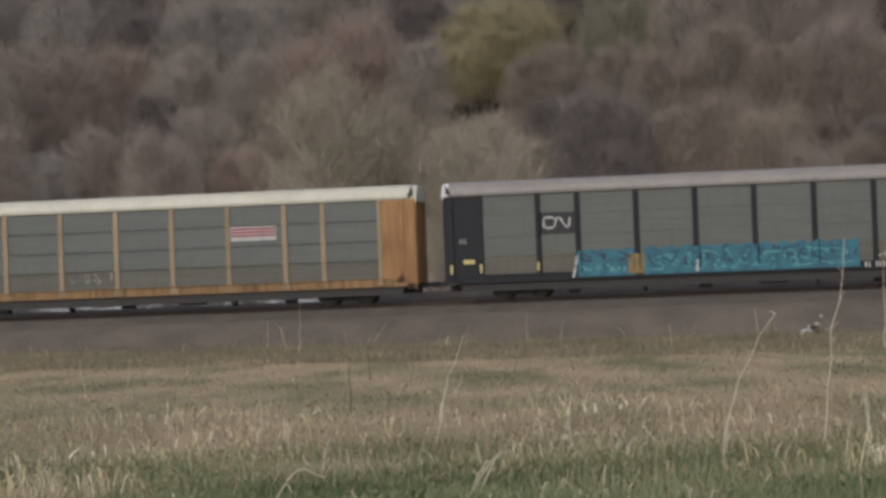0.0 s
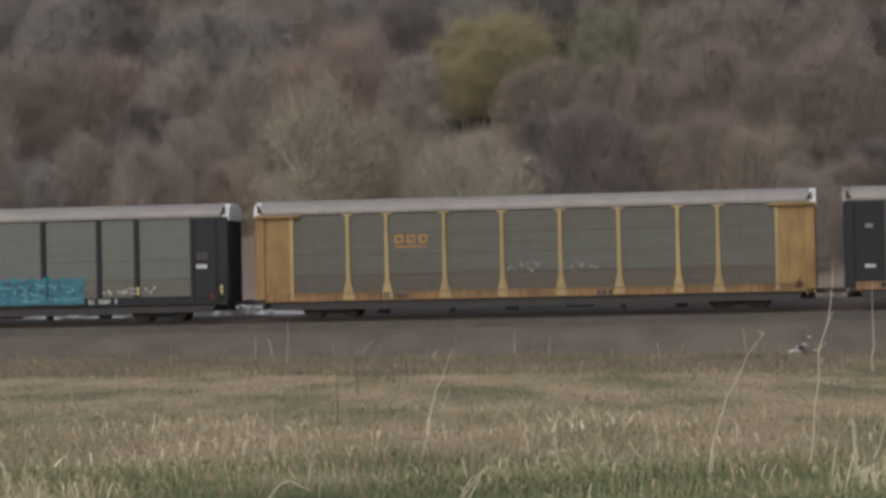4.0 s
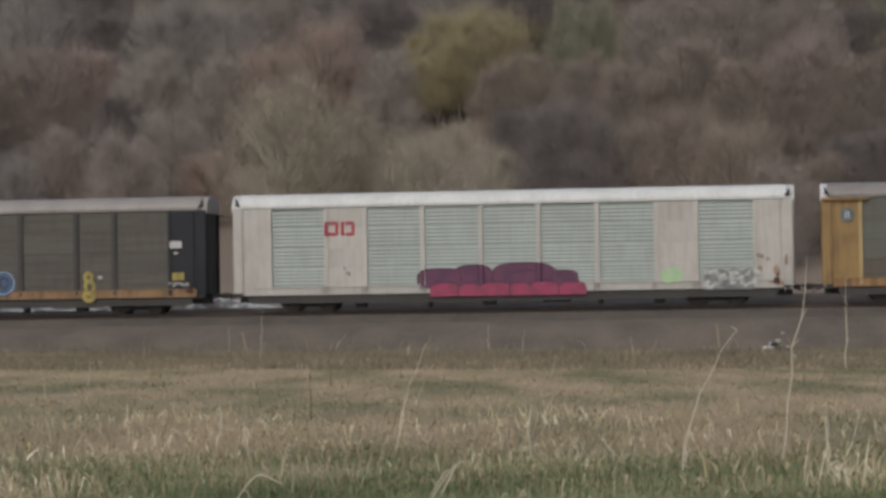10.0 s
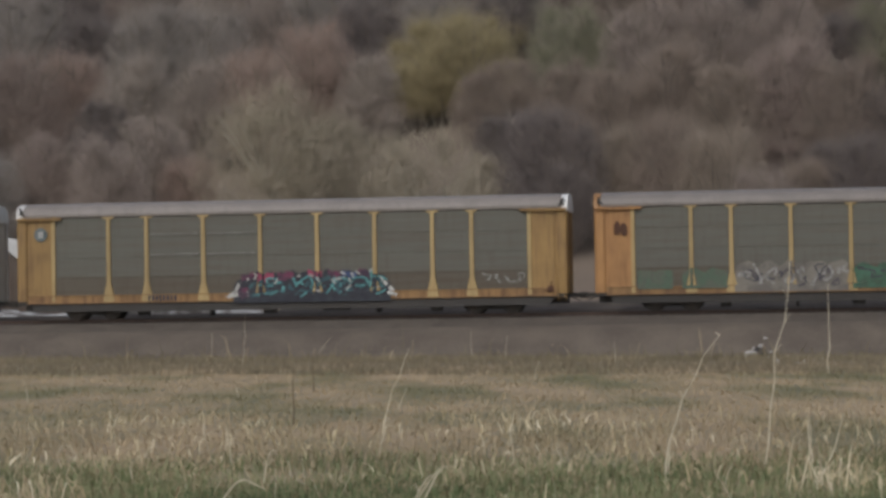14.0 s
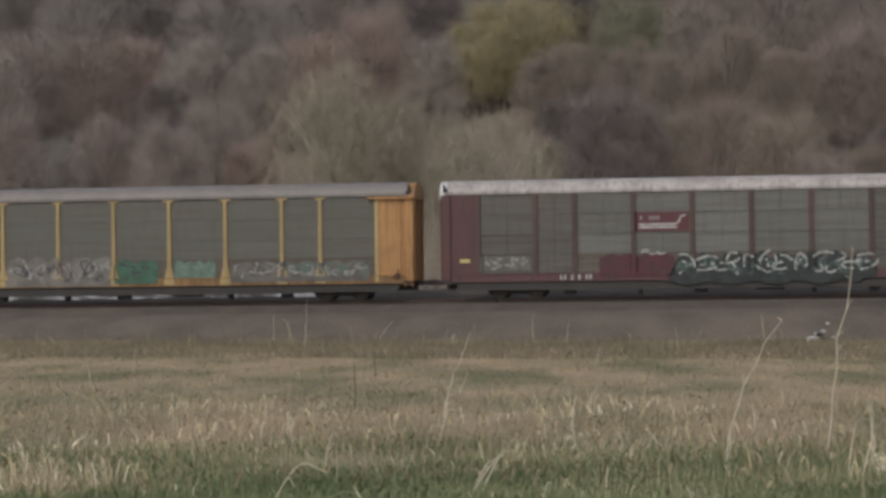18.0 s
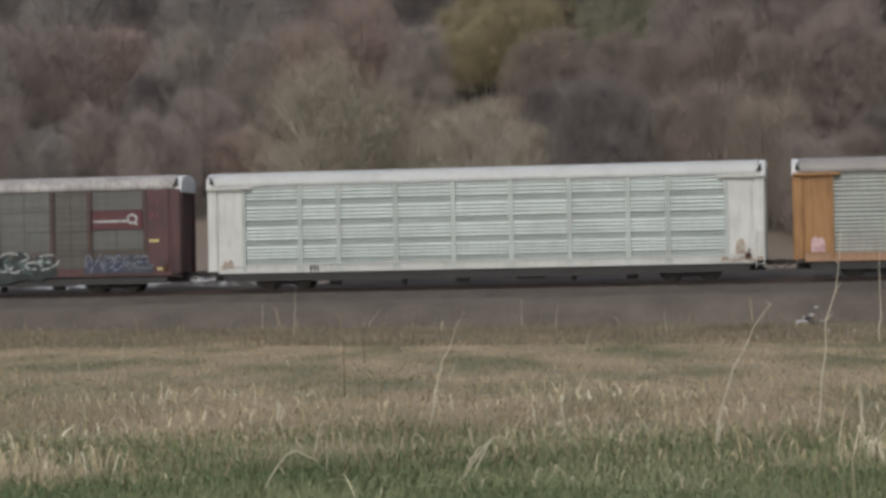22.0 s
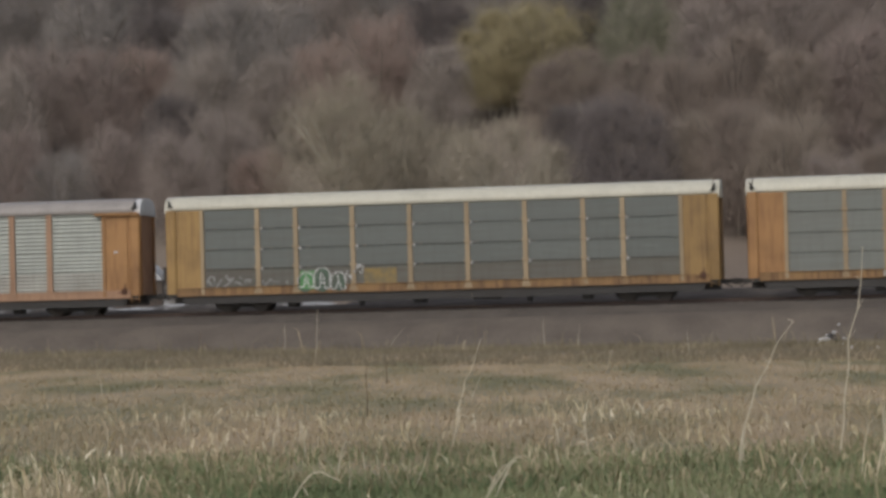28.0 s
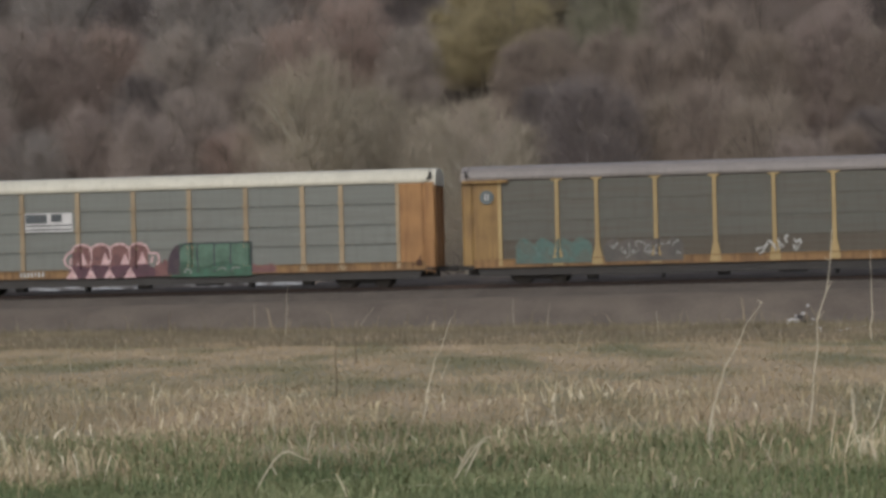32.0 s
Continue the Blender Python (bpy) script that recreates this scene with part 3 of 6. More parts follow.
def autorack(index, label, frame_mat, panel_mat, roof_mat, post_mat=None, sill_mat=None, end_mat=None, hood_mat=None, panel="seam", post="flared", narrow=None, door_mat=None, stained=(), stain_mat=None):
    """One covered car carrier of the train; its base is at its left end, near side, on the rails."""
    car = thing("autorack_car", track_pose(index * PITCH), label, "railway car", "autorack cars of the train")
    car["posts"] = "plain" if post == "plain" else "flared"
    sill_mat, end_mat, hood_mat, door_mat = sill_mat or (YELLOW_SILL if frame_mat in (YELLOW, ORANGE) else frame_mat), end_mat or frame_mat, hood_mat or roof_mat, door_mat or frame_mat
    make_panel = {"seam": seam_panel, "flat": flat_panel, "louvre": louvre_panel, "fine": fine_louvre, "even": even_louvre, "split": split_panel}[panel]
    make_post = {"flared": flared_post, "plain": plain_post, "slim": slim_post, "clip": clip_post, "wide": wide_post}[post]
    put("underframe", "underframe", underframe, BLACK, car, label="black steel underframe")
    put("roof", "roof", roof_shell, roof_mat, car)
    deck = boxed(0.3, 0.12, 0.95, CAR_L - 0.3, 2 * HALF - 0.12, 1.05)
    for z in (2.6, 4.0):
        box(deck, 0.3, 0.12, z, CAR_L - 0.3, 2 * HALF - 0.12, z + 0.06)
    put("deck", "deck", lambda: deck, STEEL, car)
    for far in (False, True):
        side = dict(x=CAR_L if far else 0.0, y=2 * HALF if far else 0.0, turned=far)
        put("side_sill", "side_sill", sill_beam, sill_mat, car, **side)
        for i, w in enumerate(BAYS):
            bay = make_panel if not (narrow and w < 2) else solid_panel
            mat = panel_mat if not (narrow and w < 2) else narrow
            mat = stain_mat if i in stained else mat
            x = POSTS[i]
            tiers = [(1.20, 5.06)] if far else ROWS
            for z, top in tiers:
                h = top - z
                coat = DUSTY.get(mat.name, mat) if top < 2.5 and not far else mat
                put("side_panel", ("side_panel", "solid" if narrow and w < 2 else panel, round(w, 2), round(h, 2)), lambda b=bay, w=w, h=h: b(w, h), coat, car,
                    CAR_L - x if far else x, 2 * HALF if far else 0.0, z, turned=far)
                if panel == "louvre" and not far:
                    f = 0.28
                    put("vent_strip", ("vent_strip", round(w, 2), round(f * h, 3)), lambda w=w, k=f * h: vent_strip(w, k), PERFORATED, car, x, 0.0, z, "perforated grey strip")
        for x in POSTS[1:-1]:
            put("side_post", ("side_post", post), make_post, post_mat or frame_mat, car, CAR_L - x if far else x, 2 * HALF if far else 0.0, SILL_LO + 0.06, turned=far)
    for right in (False, True):
        near = new("end_section", shared("end_section", end_wall, end_mat))
        near.parent = car
        near.matrix_basis = Matrix.Identity(4) if not right else Matrix.Translation((CAR_L, 0, 0)) @ Matrix.Diagonal((-1, 1, 1, 1))
        far_ob = new("end_section", shared("end_section", end_wall, end_mat))
        far_ob.parent = car
        far_ob.matrix_basis = Matrix.Translation((CAR_L if right else 0, 2 * HALF, 0)) @ Matrix.Diagonal((-1 if right else 1, -1, 1, 1))
        at = Matrix.Identity(4) if not right else Matrix.Translation((CAR_L, 0, 0)) @ Matrix.Diagonal((-1, 1, 1, 1))
        for name, make, mat in (("roof_hood", roof_hood, hood_mat), ("hood_gusset", hood_gusset, BLACK), ("end_door", end_doors, door_mat), ("coupler", coupler, BLACK), ("ladder", ladder, end_mat),
                                ("edge_post", edge_post, post_mat or end_mat), ("door_gap", door_gap, end_mat)):
            if name == "ladder" and not right:
                continue
            ob = new(name, shared(name, make, mat))
            ob.parent, ob.matrix_basis = car, at
        if right:
            put("brake_gear", "brake_gear", latch, RUST, car, CAR_L - 0.85, -0.02, 0.98)
        if post in ("flared", "slim", "wide") and not narrow:
            ledge = new("top_rail", shared("top_rail", lambda: boxed(0.04, -0.20, WALL_HI - 0.17, DOOR + 0.36, 0.02, WALL_HI - 0.05, bevel=0.015), end_mat))
            ledge.parent, ledge.matrix_basis = car, at
        x = CAR_L - 3.7 if right else 3.7
        truck = part("truck", shared("truck", lambda: box(boxed(-0.3, -1.0, 0.38, 0.3, 1.0, 0.66), -0.2, -0.4, 0.6, 0.2, 0.4, 0.78), BLACK), None, car, "black four-wheel truck")
        truck.matrix_basis = pose(x, HALF, 0)
        put("brake_rig", "brake_rig", brake_rig, BLACK, truck)
        for y in (-0.98, 0.98):
            put("side_frame", "side_frame", truck_side, BLACK, truck, 0, y, 0, turned=y > 0)
        for dx in (-0.89, 0.89):
            WHEELS.append(put("wheel_set", "wheel_set", wheel_set, STEEL, truck, dx, 0, 0.457))
    CARS.append(car)
    return car


RUST = painted("rust_brown", "55392a", grime=0.5, rough=0.9)
CARS, WHEELS = [], []
YELLOW = painted("faded_yellow_paint", "9c7c4a", dirt="6a4c34", grime=0.6)
ORANGE = painted("orange_yellow_paint", "a87c4c", dirt="70492e", grime=0.55)
YELLOW_SILL = painted("rust_stained_yellow_sill", "957247", dirt="5a3c2a", grime=0.85)
POST_PALE = painted("pale_yellow_post_paint", "b09868", dirt="7a5c40", grime=0.35)
POST_TAN = painted("tan_orange_post_paint", "a08c6e", dirt="7a6248", grime=0.4)
TAN_ORANGE = painted("sun_bleached_orange_paint", "a27e62", dirt="7c604c", grime=0.45)
PANEL_GREY = sheeted("galvanised_grey_panel", "676963", dirt="5a544b", grime=0.5)
PANEL_DUSK = sheeted("dull_grey_green_panel", "605f57", dirt="574a3e", grime=0.6, rough=0.55)
PANEL_BROWN = sheeted("sooty_brown_panel", "59554d", dirt="483c33", grime=0.75, rough=0.6, vary=0.07)
PANEL_BLUE = sheeted("blue_grey_panel", "676a65", dirt="5a564d", grime=0.4)
SILVER = painted("bright_galvanised_louvre", "9a9c93", dirt="7a7c74", grime=0.35, rough=0.5, metal=0.15, vary=0.06)
PALE_GREEN = painted("pale_grey_green_louvre", "9ea49c", dirt="83867e", grime=0.3, rough=0.5, metal=0.1, vary=0.04)
BLACKISH = painted("black_paint", "232327", dirt="332f2c", grime=0.3, rough=0.75)
DARK_POST = painted("sooty_dark_paint", "3a3836", dirt="55493e", grime=0.4)
DULL_OXIDE = painted("dull_oxide_paint", "554039", dirt="4a403a", grime=0.6)
BROWN_RED = painted("oxide_red_paint", "5d3c39", dirt="46393a", grime=0.7)
PANEL_LIGHT = sheeted("light_galvanised_panel", "787a73", dirt="666159", grime=0.5, rough=0.55)
PANEL_STAINED = sheeted("rust_dusted_panel", "625e56", dirt="4a3e39", grime=0.75, rough=0.65, vary=0.08)
PANEL_SOOT = sheeted("sooty_grey_panel", "6c6b65", dirt="544b44", grime=0.7, rough=0.6, vary=0.12)
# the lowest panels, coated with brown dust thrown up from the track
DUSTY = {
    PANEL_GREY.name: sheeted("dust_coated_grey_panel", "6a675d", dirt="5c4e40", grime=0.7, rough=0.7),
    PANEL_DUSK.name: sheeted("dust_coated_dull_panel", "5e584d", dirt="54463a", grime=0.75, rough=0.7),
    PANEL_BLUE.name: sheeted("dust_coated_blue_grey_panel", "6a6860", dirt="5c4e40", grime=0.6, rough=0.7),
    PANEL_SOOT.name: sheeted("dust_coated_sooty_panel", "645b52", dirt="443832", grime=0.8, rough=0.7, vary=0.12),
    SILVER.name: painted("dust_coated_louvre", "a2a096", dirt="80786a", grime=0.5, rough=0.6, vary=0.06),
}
ROOF_GREY = painted("grey_galvanised_roof", "948c85", dirt="77706a", grime=0.35, rough=0.5)
ROOF_DUSK = painted("dark_grey_roof", "847c76", dirt="6c6560", grime=0.35, rough=0.5)
ROOF_CREAM = painted("cream_roof", "c6c0ae", dirt="a29c88", grime=0.3)
ROOF_WHITE = painted("white_roof", "cac8c2", dirt="aaa49c", grime=0.3)
ROOF_PATCHY = painted("patchy_white_roof", "ada59e", dirt="756a63", grime=0.7)
BRIGHT = painted("bright_white_grey_louvre", "d2d7d1", dirt="aeb0a8", grime=0.3, rough=0.5, vary=0.05)
PERFORATED = painted("perforated_galvanised_strip", "a6aca6", dirt="8c908a", grime=0.4, vary=0.08)
GREY_WHITE = painted("grey_white_post_paint", "bcc0b9", dirt="9c988c", grime=0.35)
CHALK_WHITE = painted("chalky_white_paint", "cccac2", dirt="a89888", grime=0.35)
OFF_WHITE = painted("dusty_white_paint", "bbb5ac", dirt="988b7c", grime=0.4)
SAND_SILL = painted("rusted_tan_sill", "93714c", dirt="553c2c", grime=0.7)

car_flag = autorack(0, "autorack car with yellow-orange posts, blue-grey side panels and a cream roof", ORANGE, PANEL_BLUE, ROOF_CREAM, hood_mat=ROOF_CREAM, post="clip", post_mat=POST_TAN)
car_blue = autorack(1, "black-framed autorack car with grey panels and long turquoise graffiti", BLACKISH, PANEL_GREY, ROOF_GREY, hood_mat=WHITE, post="plain", panel="flat")
car_letters = autorack(2, "yellow autorack car with dull grey-green side panels and grey roof", YELLOW, PANEL_DUSK, ROOF_GREY, hood_mat=WHITE, panel="flat", post_mat=POST_PALE)
car_ever = autorack(3, "sooty black autorack car with rusted tan sill and several graffiti", DARK_POST, PANEL_BROWN, ROOF_GREY, sill_mat=SAND_SILL, end_mat=BLACKISH, post="plain", panel="flat")
car_white = autorack(4, "white autorack car with pale green louvred panels and purple-pink graffiti", OFF_WHITE, PALE_GREEN, ROOF_WHITE, panel="fine", post="slim", narrow=OFF_WHITE)
car_mural = autorack(5, "yellow autorack car with grey-green panels and a purple-teal mural", YELLOW, PANEL_DUSK, ROOF_DUSK, hood_mat=WHITE, panel="flat", post_mat=POST_PALE)
car_green = autorack(6, "orange-yellow autorack car with dull grey panels and faded green graffiti", ORANGE, PANEL_DUSK, ROOF_DUSK, hood_mat=ORANGE, panel="flat", post_mat=POST_PALE)
car_red = autorack(7, "oxide-red autorack car with split grey panels and patchy white roof", BROWN_RED, PANEL_SOOT, ROOF_PATCHY, sill_mat=BROWN_RED, hood_mat=WHITE, panel="split", post="plain", post_mat=DULL_OXIDE, stained=(0, 1, 7), stain_mat=PANEL_STAINED)
car_silver = autorack(8, "white autorack car with bright galvanised louvres and white roof", CHALK_WHITE, BRIGHT, ROOF_WHITE, panel="louvre", post="slim", post_mat=GREY_WHITE)
car_louvre = autorack(9, "bleached orange autorack car with galvanised louvres and light roof", TAN_ORANGE, SILVER, ROOF_GREY, end_mat=ORANGE, hood_mat=WHITE, panel="even", post="wide")
car_tag = autorack(10, "yellow autorack car with blue-grey panels, cream roof and green graffiti", YELLOW, PANEL_BLUE, ROOF_CREAM, post="clip", post_mat=POST_TAN)
car_pink = autorack(11, "orange-yellow autorack car with grey panels, white roof, pink and green graffiti", ORANGE, PANEL_LIGHT, ROOF_CREAM, post="clip", post_mat=POST_TAN)
car_teal = autorack(12, "yellow autorack car with grey-green panels, grey roof and faded teal graffiti", YELLOW, PANEL_DUSK, ROOF_DUSK, panel="flat", post_mat=POST_PALE)


# ---- lettering, signs and graffiti on the cars ----
def scallop(z, rise, x0, x1, n, phase=0.0):
    """An uneven upper edge of n rounded bumps."""
    return lambda x: z + rise * abs(math.sin(math.pi * (n * (x - x0) / (x1 - x0) + phase))) ** 0.6 + 0.05 * math.sin(7 * x)


def ragged(edge, x0, x1):
    """The same edge, falling off unevenly towards both ends."""
    return lambda x: edge(x) - 0.7 * math.exp(-(x - x0) / 0.35) - 0.6 * math.exp(-(x1 - x) / 0.5) + 0.06 * math.sin(11 * x)


def bars(car, name, material, x0, x1, z0, z1, n, seed, label="", layer=2):
    """Unreadable lettering: a run of small upright bars."""
    rng, lines = random.Random(seed), []
    step = (x1 - x0) / n
    for k in range(n):
        if rng.random() < 0.12:
            continue
        x = x0 + (k + 0.5) * step
        lines.append([(x, z0), (x + rng.uniform(-.1, .1) * step, z1)])
    return strokes(car, name, material, lines, step * 0.55, layer, label)


def ring(cx, cz, rx, rz, a0=0.0, a1=360.0, n=12):
    return [(cx + rx * math.cos(radians(a0 + (a1 - a0) * k / n)), cz + rz * math.sin(radians(a0 + (a1 - a0) * k / n))) for k in range(n + 1)]


def scrawl(car, name, material, x0, x1, z0, z1, n, width, seed, layer=3, label="", parent=None):
    """Wild tangled spray strokes: curls that wander from cell to cell."""
    rng, lines = random.Random(seed), []
    step, h = (x1 - x0) / n, z1 - z0
    for k in range(n):
        cx = x0 + (k + 0.5) * step
        for _ in range(2):
            pts = [(cx + rng.uniform(-.75, .75) * step, z0 + h * rng.uniform(0.05, 0.95)) for _ in range(4)]
            pts = [(min(max(x, x0), x1), z) for x, z in pts]
            curve = []
            for a, c, d in zip(pts, pts[1:], pts[2:]):
                p, q = ((a[0] + c[0]) / 2, (a[1] + c[1]) / 2), ((c[0] + d[0]) / 2, (c[1] + d[1]) / 2)
                for s in range(6):
                    f = s / 5
                    curve.append(tuple((1 - f) ** 2 * p[m] + 2 * f * (1 - f) * c[m] + f * f * q[m] for m in (0, 1)))
            lines.append(curve)
    return strokes(car, name, material, lines, width, layer, label, parent)


# letter-like strokes in a unit cell
GLYPHS = [
    [[(0.9, 0.85), (0.6, 1.0), (0.2, 0.85), (0.25, 0.6), (0.7, 0.45), (0.85, 0.2), (0.5, 0.0), (0.05, 0.15)]],
    [[(0.9, 0.8), (0.5, 1.0), (0.1, 0.7), (0.1, 0.3), (0.5, 0.0), (0.95, 0.2)], [(0.45, 0.45), (0.9, 0.45)]],
    [[(0.0, 1.0), (0.25, 0.1), (0.45, 0.05), (0.6, 0.6), (0.95, 1.0)], [(0.7, 0.2), (0.95, 0.35)]],
    [[(0.1, 0.0), (0.15, 0.9), (0.6, 1.0), (0.85, 0.75), (0.6, 0.5), (0.2, 0.5)], [(0.5, 0.5), (0.95, 0.0)]],
    [[(0.05, 0.9), (0.85, 1.0), (0.15, 0.1), (1.0, 0.0)], [(0.3, 0.5), (0.8, 0.55)]],
    [[(0.5, 1.0), (0.15, 0.75), (0.15, 0.3), (0.5, 0.0), (0.85, 0.3), (0.85, 0.7), (0.5, 1.0)], [(0.4, 0.4), (0.6, 0.65)]],
]


def smooth_line(pts):
    """Rounds the corners of a line."""
    for _ in range(2):
        fine = [pts[0]]
        for a, c in zip(pts, pts[1:]):
            fine += [(0.75 * a[0] + 0.25 * c[0], 0.75 * a[1] + 0.25 * c[1]), (0.25 * a[0] + 0.75 * c[0], 0.25 * a[1] + 0.75 * c[1])]
        pts = fine + [pts[-1]]
    return pts


def wild_letters(car, name, material, x0, x1, z0, z1, n, width, seed, layer=3, label="", parent=None):
    """A row of crowded curling letters, each leaning and of its own size."""
    rng, lines = random.Random(seed), []
    step, h = (x1 - x0) / n, z1 - z0
    for k in range(n):
        lean, rise, w = rng.uniform(-.4, .4), rng.uniform(0.0, 0.35) * h, step * rng.uniform(1.1, 1.6)
        flip, over = rng.random() < 0.5, rng.random() < 0.5
        for line in rng.choice(GLYPHS):
            cell = [(1 - a if flip else a, 1 - c if over else c) for a, c in line]
            cell = [(a + rng.uniform(-.12, .12), c + rng.uniform(-.08, .08)) for a, c in cell]
            whole = smooth_line([(x0 + k * step + w * (a + lean * (c - 0.5)), z0 + rise * 0.5 + (h - rise) * c) for a, c in cell])
            m = len(whole)
            cut = [int(m * f) for f in (rng.uniform(0, 0.25), rng.uniform(0.45, 0.6), rng.uniform(0.6, 0.75))]
            lines += [v for v in (whole[cut[0]:cut[1]], whole[cut[2]:]) if len(v) > 2]        # the paint has broken off between
    return strokes(car, name, material, lines, width, layer, label, parent)


def bubble_letters(car, material, outline, x0, x1, z0, z1, n, seed, label, width=0.10):
    """Fat crowded letters: a filled body under an uneven edge, and each letter's outline, legs and counters."""
    rng = random.Random(seed)
    step, cells = (x1 - x0) / n, []
    for k in range(n):
        cx = x0 + (k + 0.5) * step + rng.uniform(-.08, .08) * step
        cells.append((cx, step * rng.uniform(0.44, 0.58), z1 - rng.uniform(0.0, 0.28), z0 + rng.uniform(0.0, 0.18)))

    def top(x):
        best = z1 - 0.5
        for cx, w, hi, lo in cells:
            u = abs(x - cx) / w
            if u < 1:
                best = max(best, hi - 0.42 * u ** 2.5)
        return best
    body = patch(car, "graffiti", material, x0, x1, scallop(z0 + 0.1, -0.12, x0, x1, n), top, 1, label)
    lines = [[(x0 + (x1 - x0) * q / 60, top(x0 + (x1 - x0) * q / 60)) for q in range(61)]]
    for cx, w, hi, lo in cells:
        h = hi - lo
        lines.append(smooth_line([(cx - w * 0.9, hi - 0.35 * h), (cx - w * 0.95, lo + 0.3 * h), (cx - w * 0.75, lo), (cx - w * 0.25, lo + 0.05 * h), (cx - w * 0.2, lo + 0.3 * h)]))
        lines.append(smooth_line([(cx + w * 0.85, hi - 0.4 * h), (cx + w * 0.8, lo + 0.35 * h), (cx + w * 0.95, lo + 0.02), (cx + w * 0.3, lo), (cx + w * 0.2, lo + 0.32 * h)]))
        a = rng.uniform(-.15, .15)
        lines.append(rng.choice((
            [(cx - w * 0.25, hi - 0.55 * h), (cx + a * w, hi - 0.22 * h), (cx + w * 0.28, hi - 0.55 * h), (cx - w * 0.25, hi - 0.55 * h)],
            [(cx + a * w, hi - 0.2 * h), (cx + a * w + 0.05, hi - 0.6 * h)],
            ring(cx + a * w, hi - 0.38 * h, w * 0.25, 0.13 * h, 0, 360, 8))))
        if rng.random() < 0.6:
            lines.append([(cx - w * 0.2, lo + 0.32 * h), (cx + w * 0.2, lo + 0.3 * h + a * 0.3)])
    strokes(car, "graffiti_outline", outline, lines, width, 3, parent=body)
    return body


INK = spray("black_spray", "30303a", "444046", 4.0, 0.2)
CHALK = spray("white_spray", "c2c0ba", "9a9892", 5.0, 0.3)
FADED = spray("faded_grey_spray", "9a9894", "77756f", 4.0, 0.4)
AQUA = spray("turquoise_spray", "357280", "2e6072", 1.6, 0.3)
AQUA_PALE = spray("pale_turquoise_spray", "5a9a98", "427c80", 3.0, 0.25)
TEAL_DEEP = spray("teal_spray", "4f8a86", "3f6c6c", 2.5, 0.3)
TEAL = spray("faded_teal_spray", "526c64", "5c645a", 1.4, 0.5)
NAVY = spray("blue_spray", "3d5078", "2c3858", 3.0, 0.3)
LEAF = spray("green_spray", "4c864e", "5e9058", 2.0, 0.35)
MINT = spray("dull_green_spray", "4c5f4d", "565c4e", 1.5, 0.6)
BOTTLE = spray("bottle_green_spray", "3f6550", "38523f", 2.0, 0.4)
LEMON = spray("yellow_spray", "a8964a", "8a7c44", 4.0, 0.3)
OCHRE = spray("ochre_overpaint", "8a7444", "786a4c", 2.0, 0.4)
PURPLE = spray("purple_spray", "67364f", "57304a", 1.2, 0.35)
PINK = spray("raspberry_spray", "9a3c58", "86364e", 1.5, 0.2)
ROSE = spray("faded_rose_spray", "8c4a52", "74444a", 2.0, 0.35)
BLUSH = spray("pale_pink_spray", "d2b2ae", "c09a98", 4.0, 0.3)
MAROON = spray("maroon_overpaint", "55262c", "48282a", 2.0, 0.35)
CRIMSON = spray("red_lettering", "a83038", "983038", 3.0, 0.1)
AMBER = spray("amber_lettering", "b98440", "a8783c", 3.0, 0.2)
SIGN_BLACK = painted("black_sign_plate", "2a2a2d", grime=0.25)
SIGN_RED = painted("dark_red_sign_plate", "5f3032", grime=0.3)
SIGN_PALE = painted("pale_sign_plate", "c9c6c2", grime=0.3)
SIGN_ROSE = painted("faded_red_sign", "a05258", grime=0.25)
SIGN_GREY = painted("faded_dark_sign", "4c5254", grime=0.3)
BADGE = painted("blue_grey_badge", "667070", grime=0.3)
REFLECT = painted("yellow_reflective_tape", "d0bc7c", grime=0.2)


def squiggle(car):
    """Black sign with a white looped emblem."""
    plate = patch(car, "sign_plate", SIGN_BLACK, 4.74, 6.42, 3.08, 4.10, 2, "black sign plate with a white emblem")
    strokes(car, "emblem", CHALK, [[(5.44, 3.78), (5.36, 3.86), (5.02, 3.86), (4.93, 3.76), (4.93, 3.46), (5.02, 3.36), (5.36, 3.36), (5.46, 3.46), (5.56, 3.80), (5.66, 3.86), (5.76, 3.78), (5.96, 3.44), (6.06, 3.36), (6.16, 3.42), (6.20, 3.80)]], 0.10, 4, parent=plate)


def badge(car):
    """Round blue-grey badge on the end plate."""
    disc = strokes(car, "badge", BADGE, [ring(1.24, 4.22, 0.17, 0.17, 0, 360, 16)], 0.34, 2, "round blue-grey badge")
    strokes(car, "badge_mark", SIGN_PALE, [[(1.17, 4.08), (1.17, 4.36)], [(1.31, 4.08), (1.31, 4.36)]], 0.07, 4, parent=disc)


def sill_numbers(car, material, x, seed, n=8):
    bars(car, "sill_lettering", material, x, x + 1.5, 0.92, 1.10, n, seed)


def tapes(car, xs):
    for x in xs:
        patch(car, "reflective_tape", REFLECT, x, x + 0.12, 1.30, 1.72, 3, "yellow-white reflective strip")


# first car: striped placard, faint tag
p = patch(car_flag, "placard", SIGN_PALE, 18.05, 20.35, 3.32, 4.02, 2, "faded red-and-white striped placard")
for k in range(3):
    patch(car_flag, "stripe", SIGN_ROSE, 18.08, 20.32, 3.52 + 0.16 * k, 3.63 + 0.16 * k, 3, parent=p)
scrawl(car_flag, "faint_tag", FADED, 9.7, 12.0, 1.35, 2.1, 4, 0.07, 3)
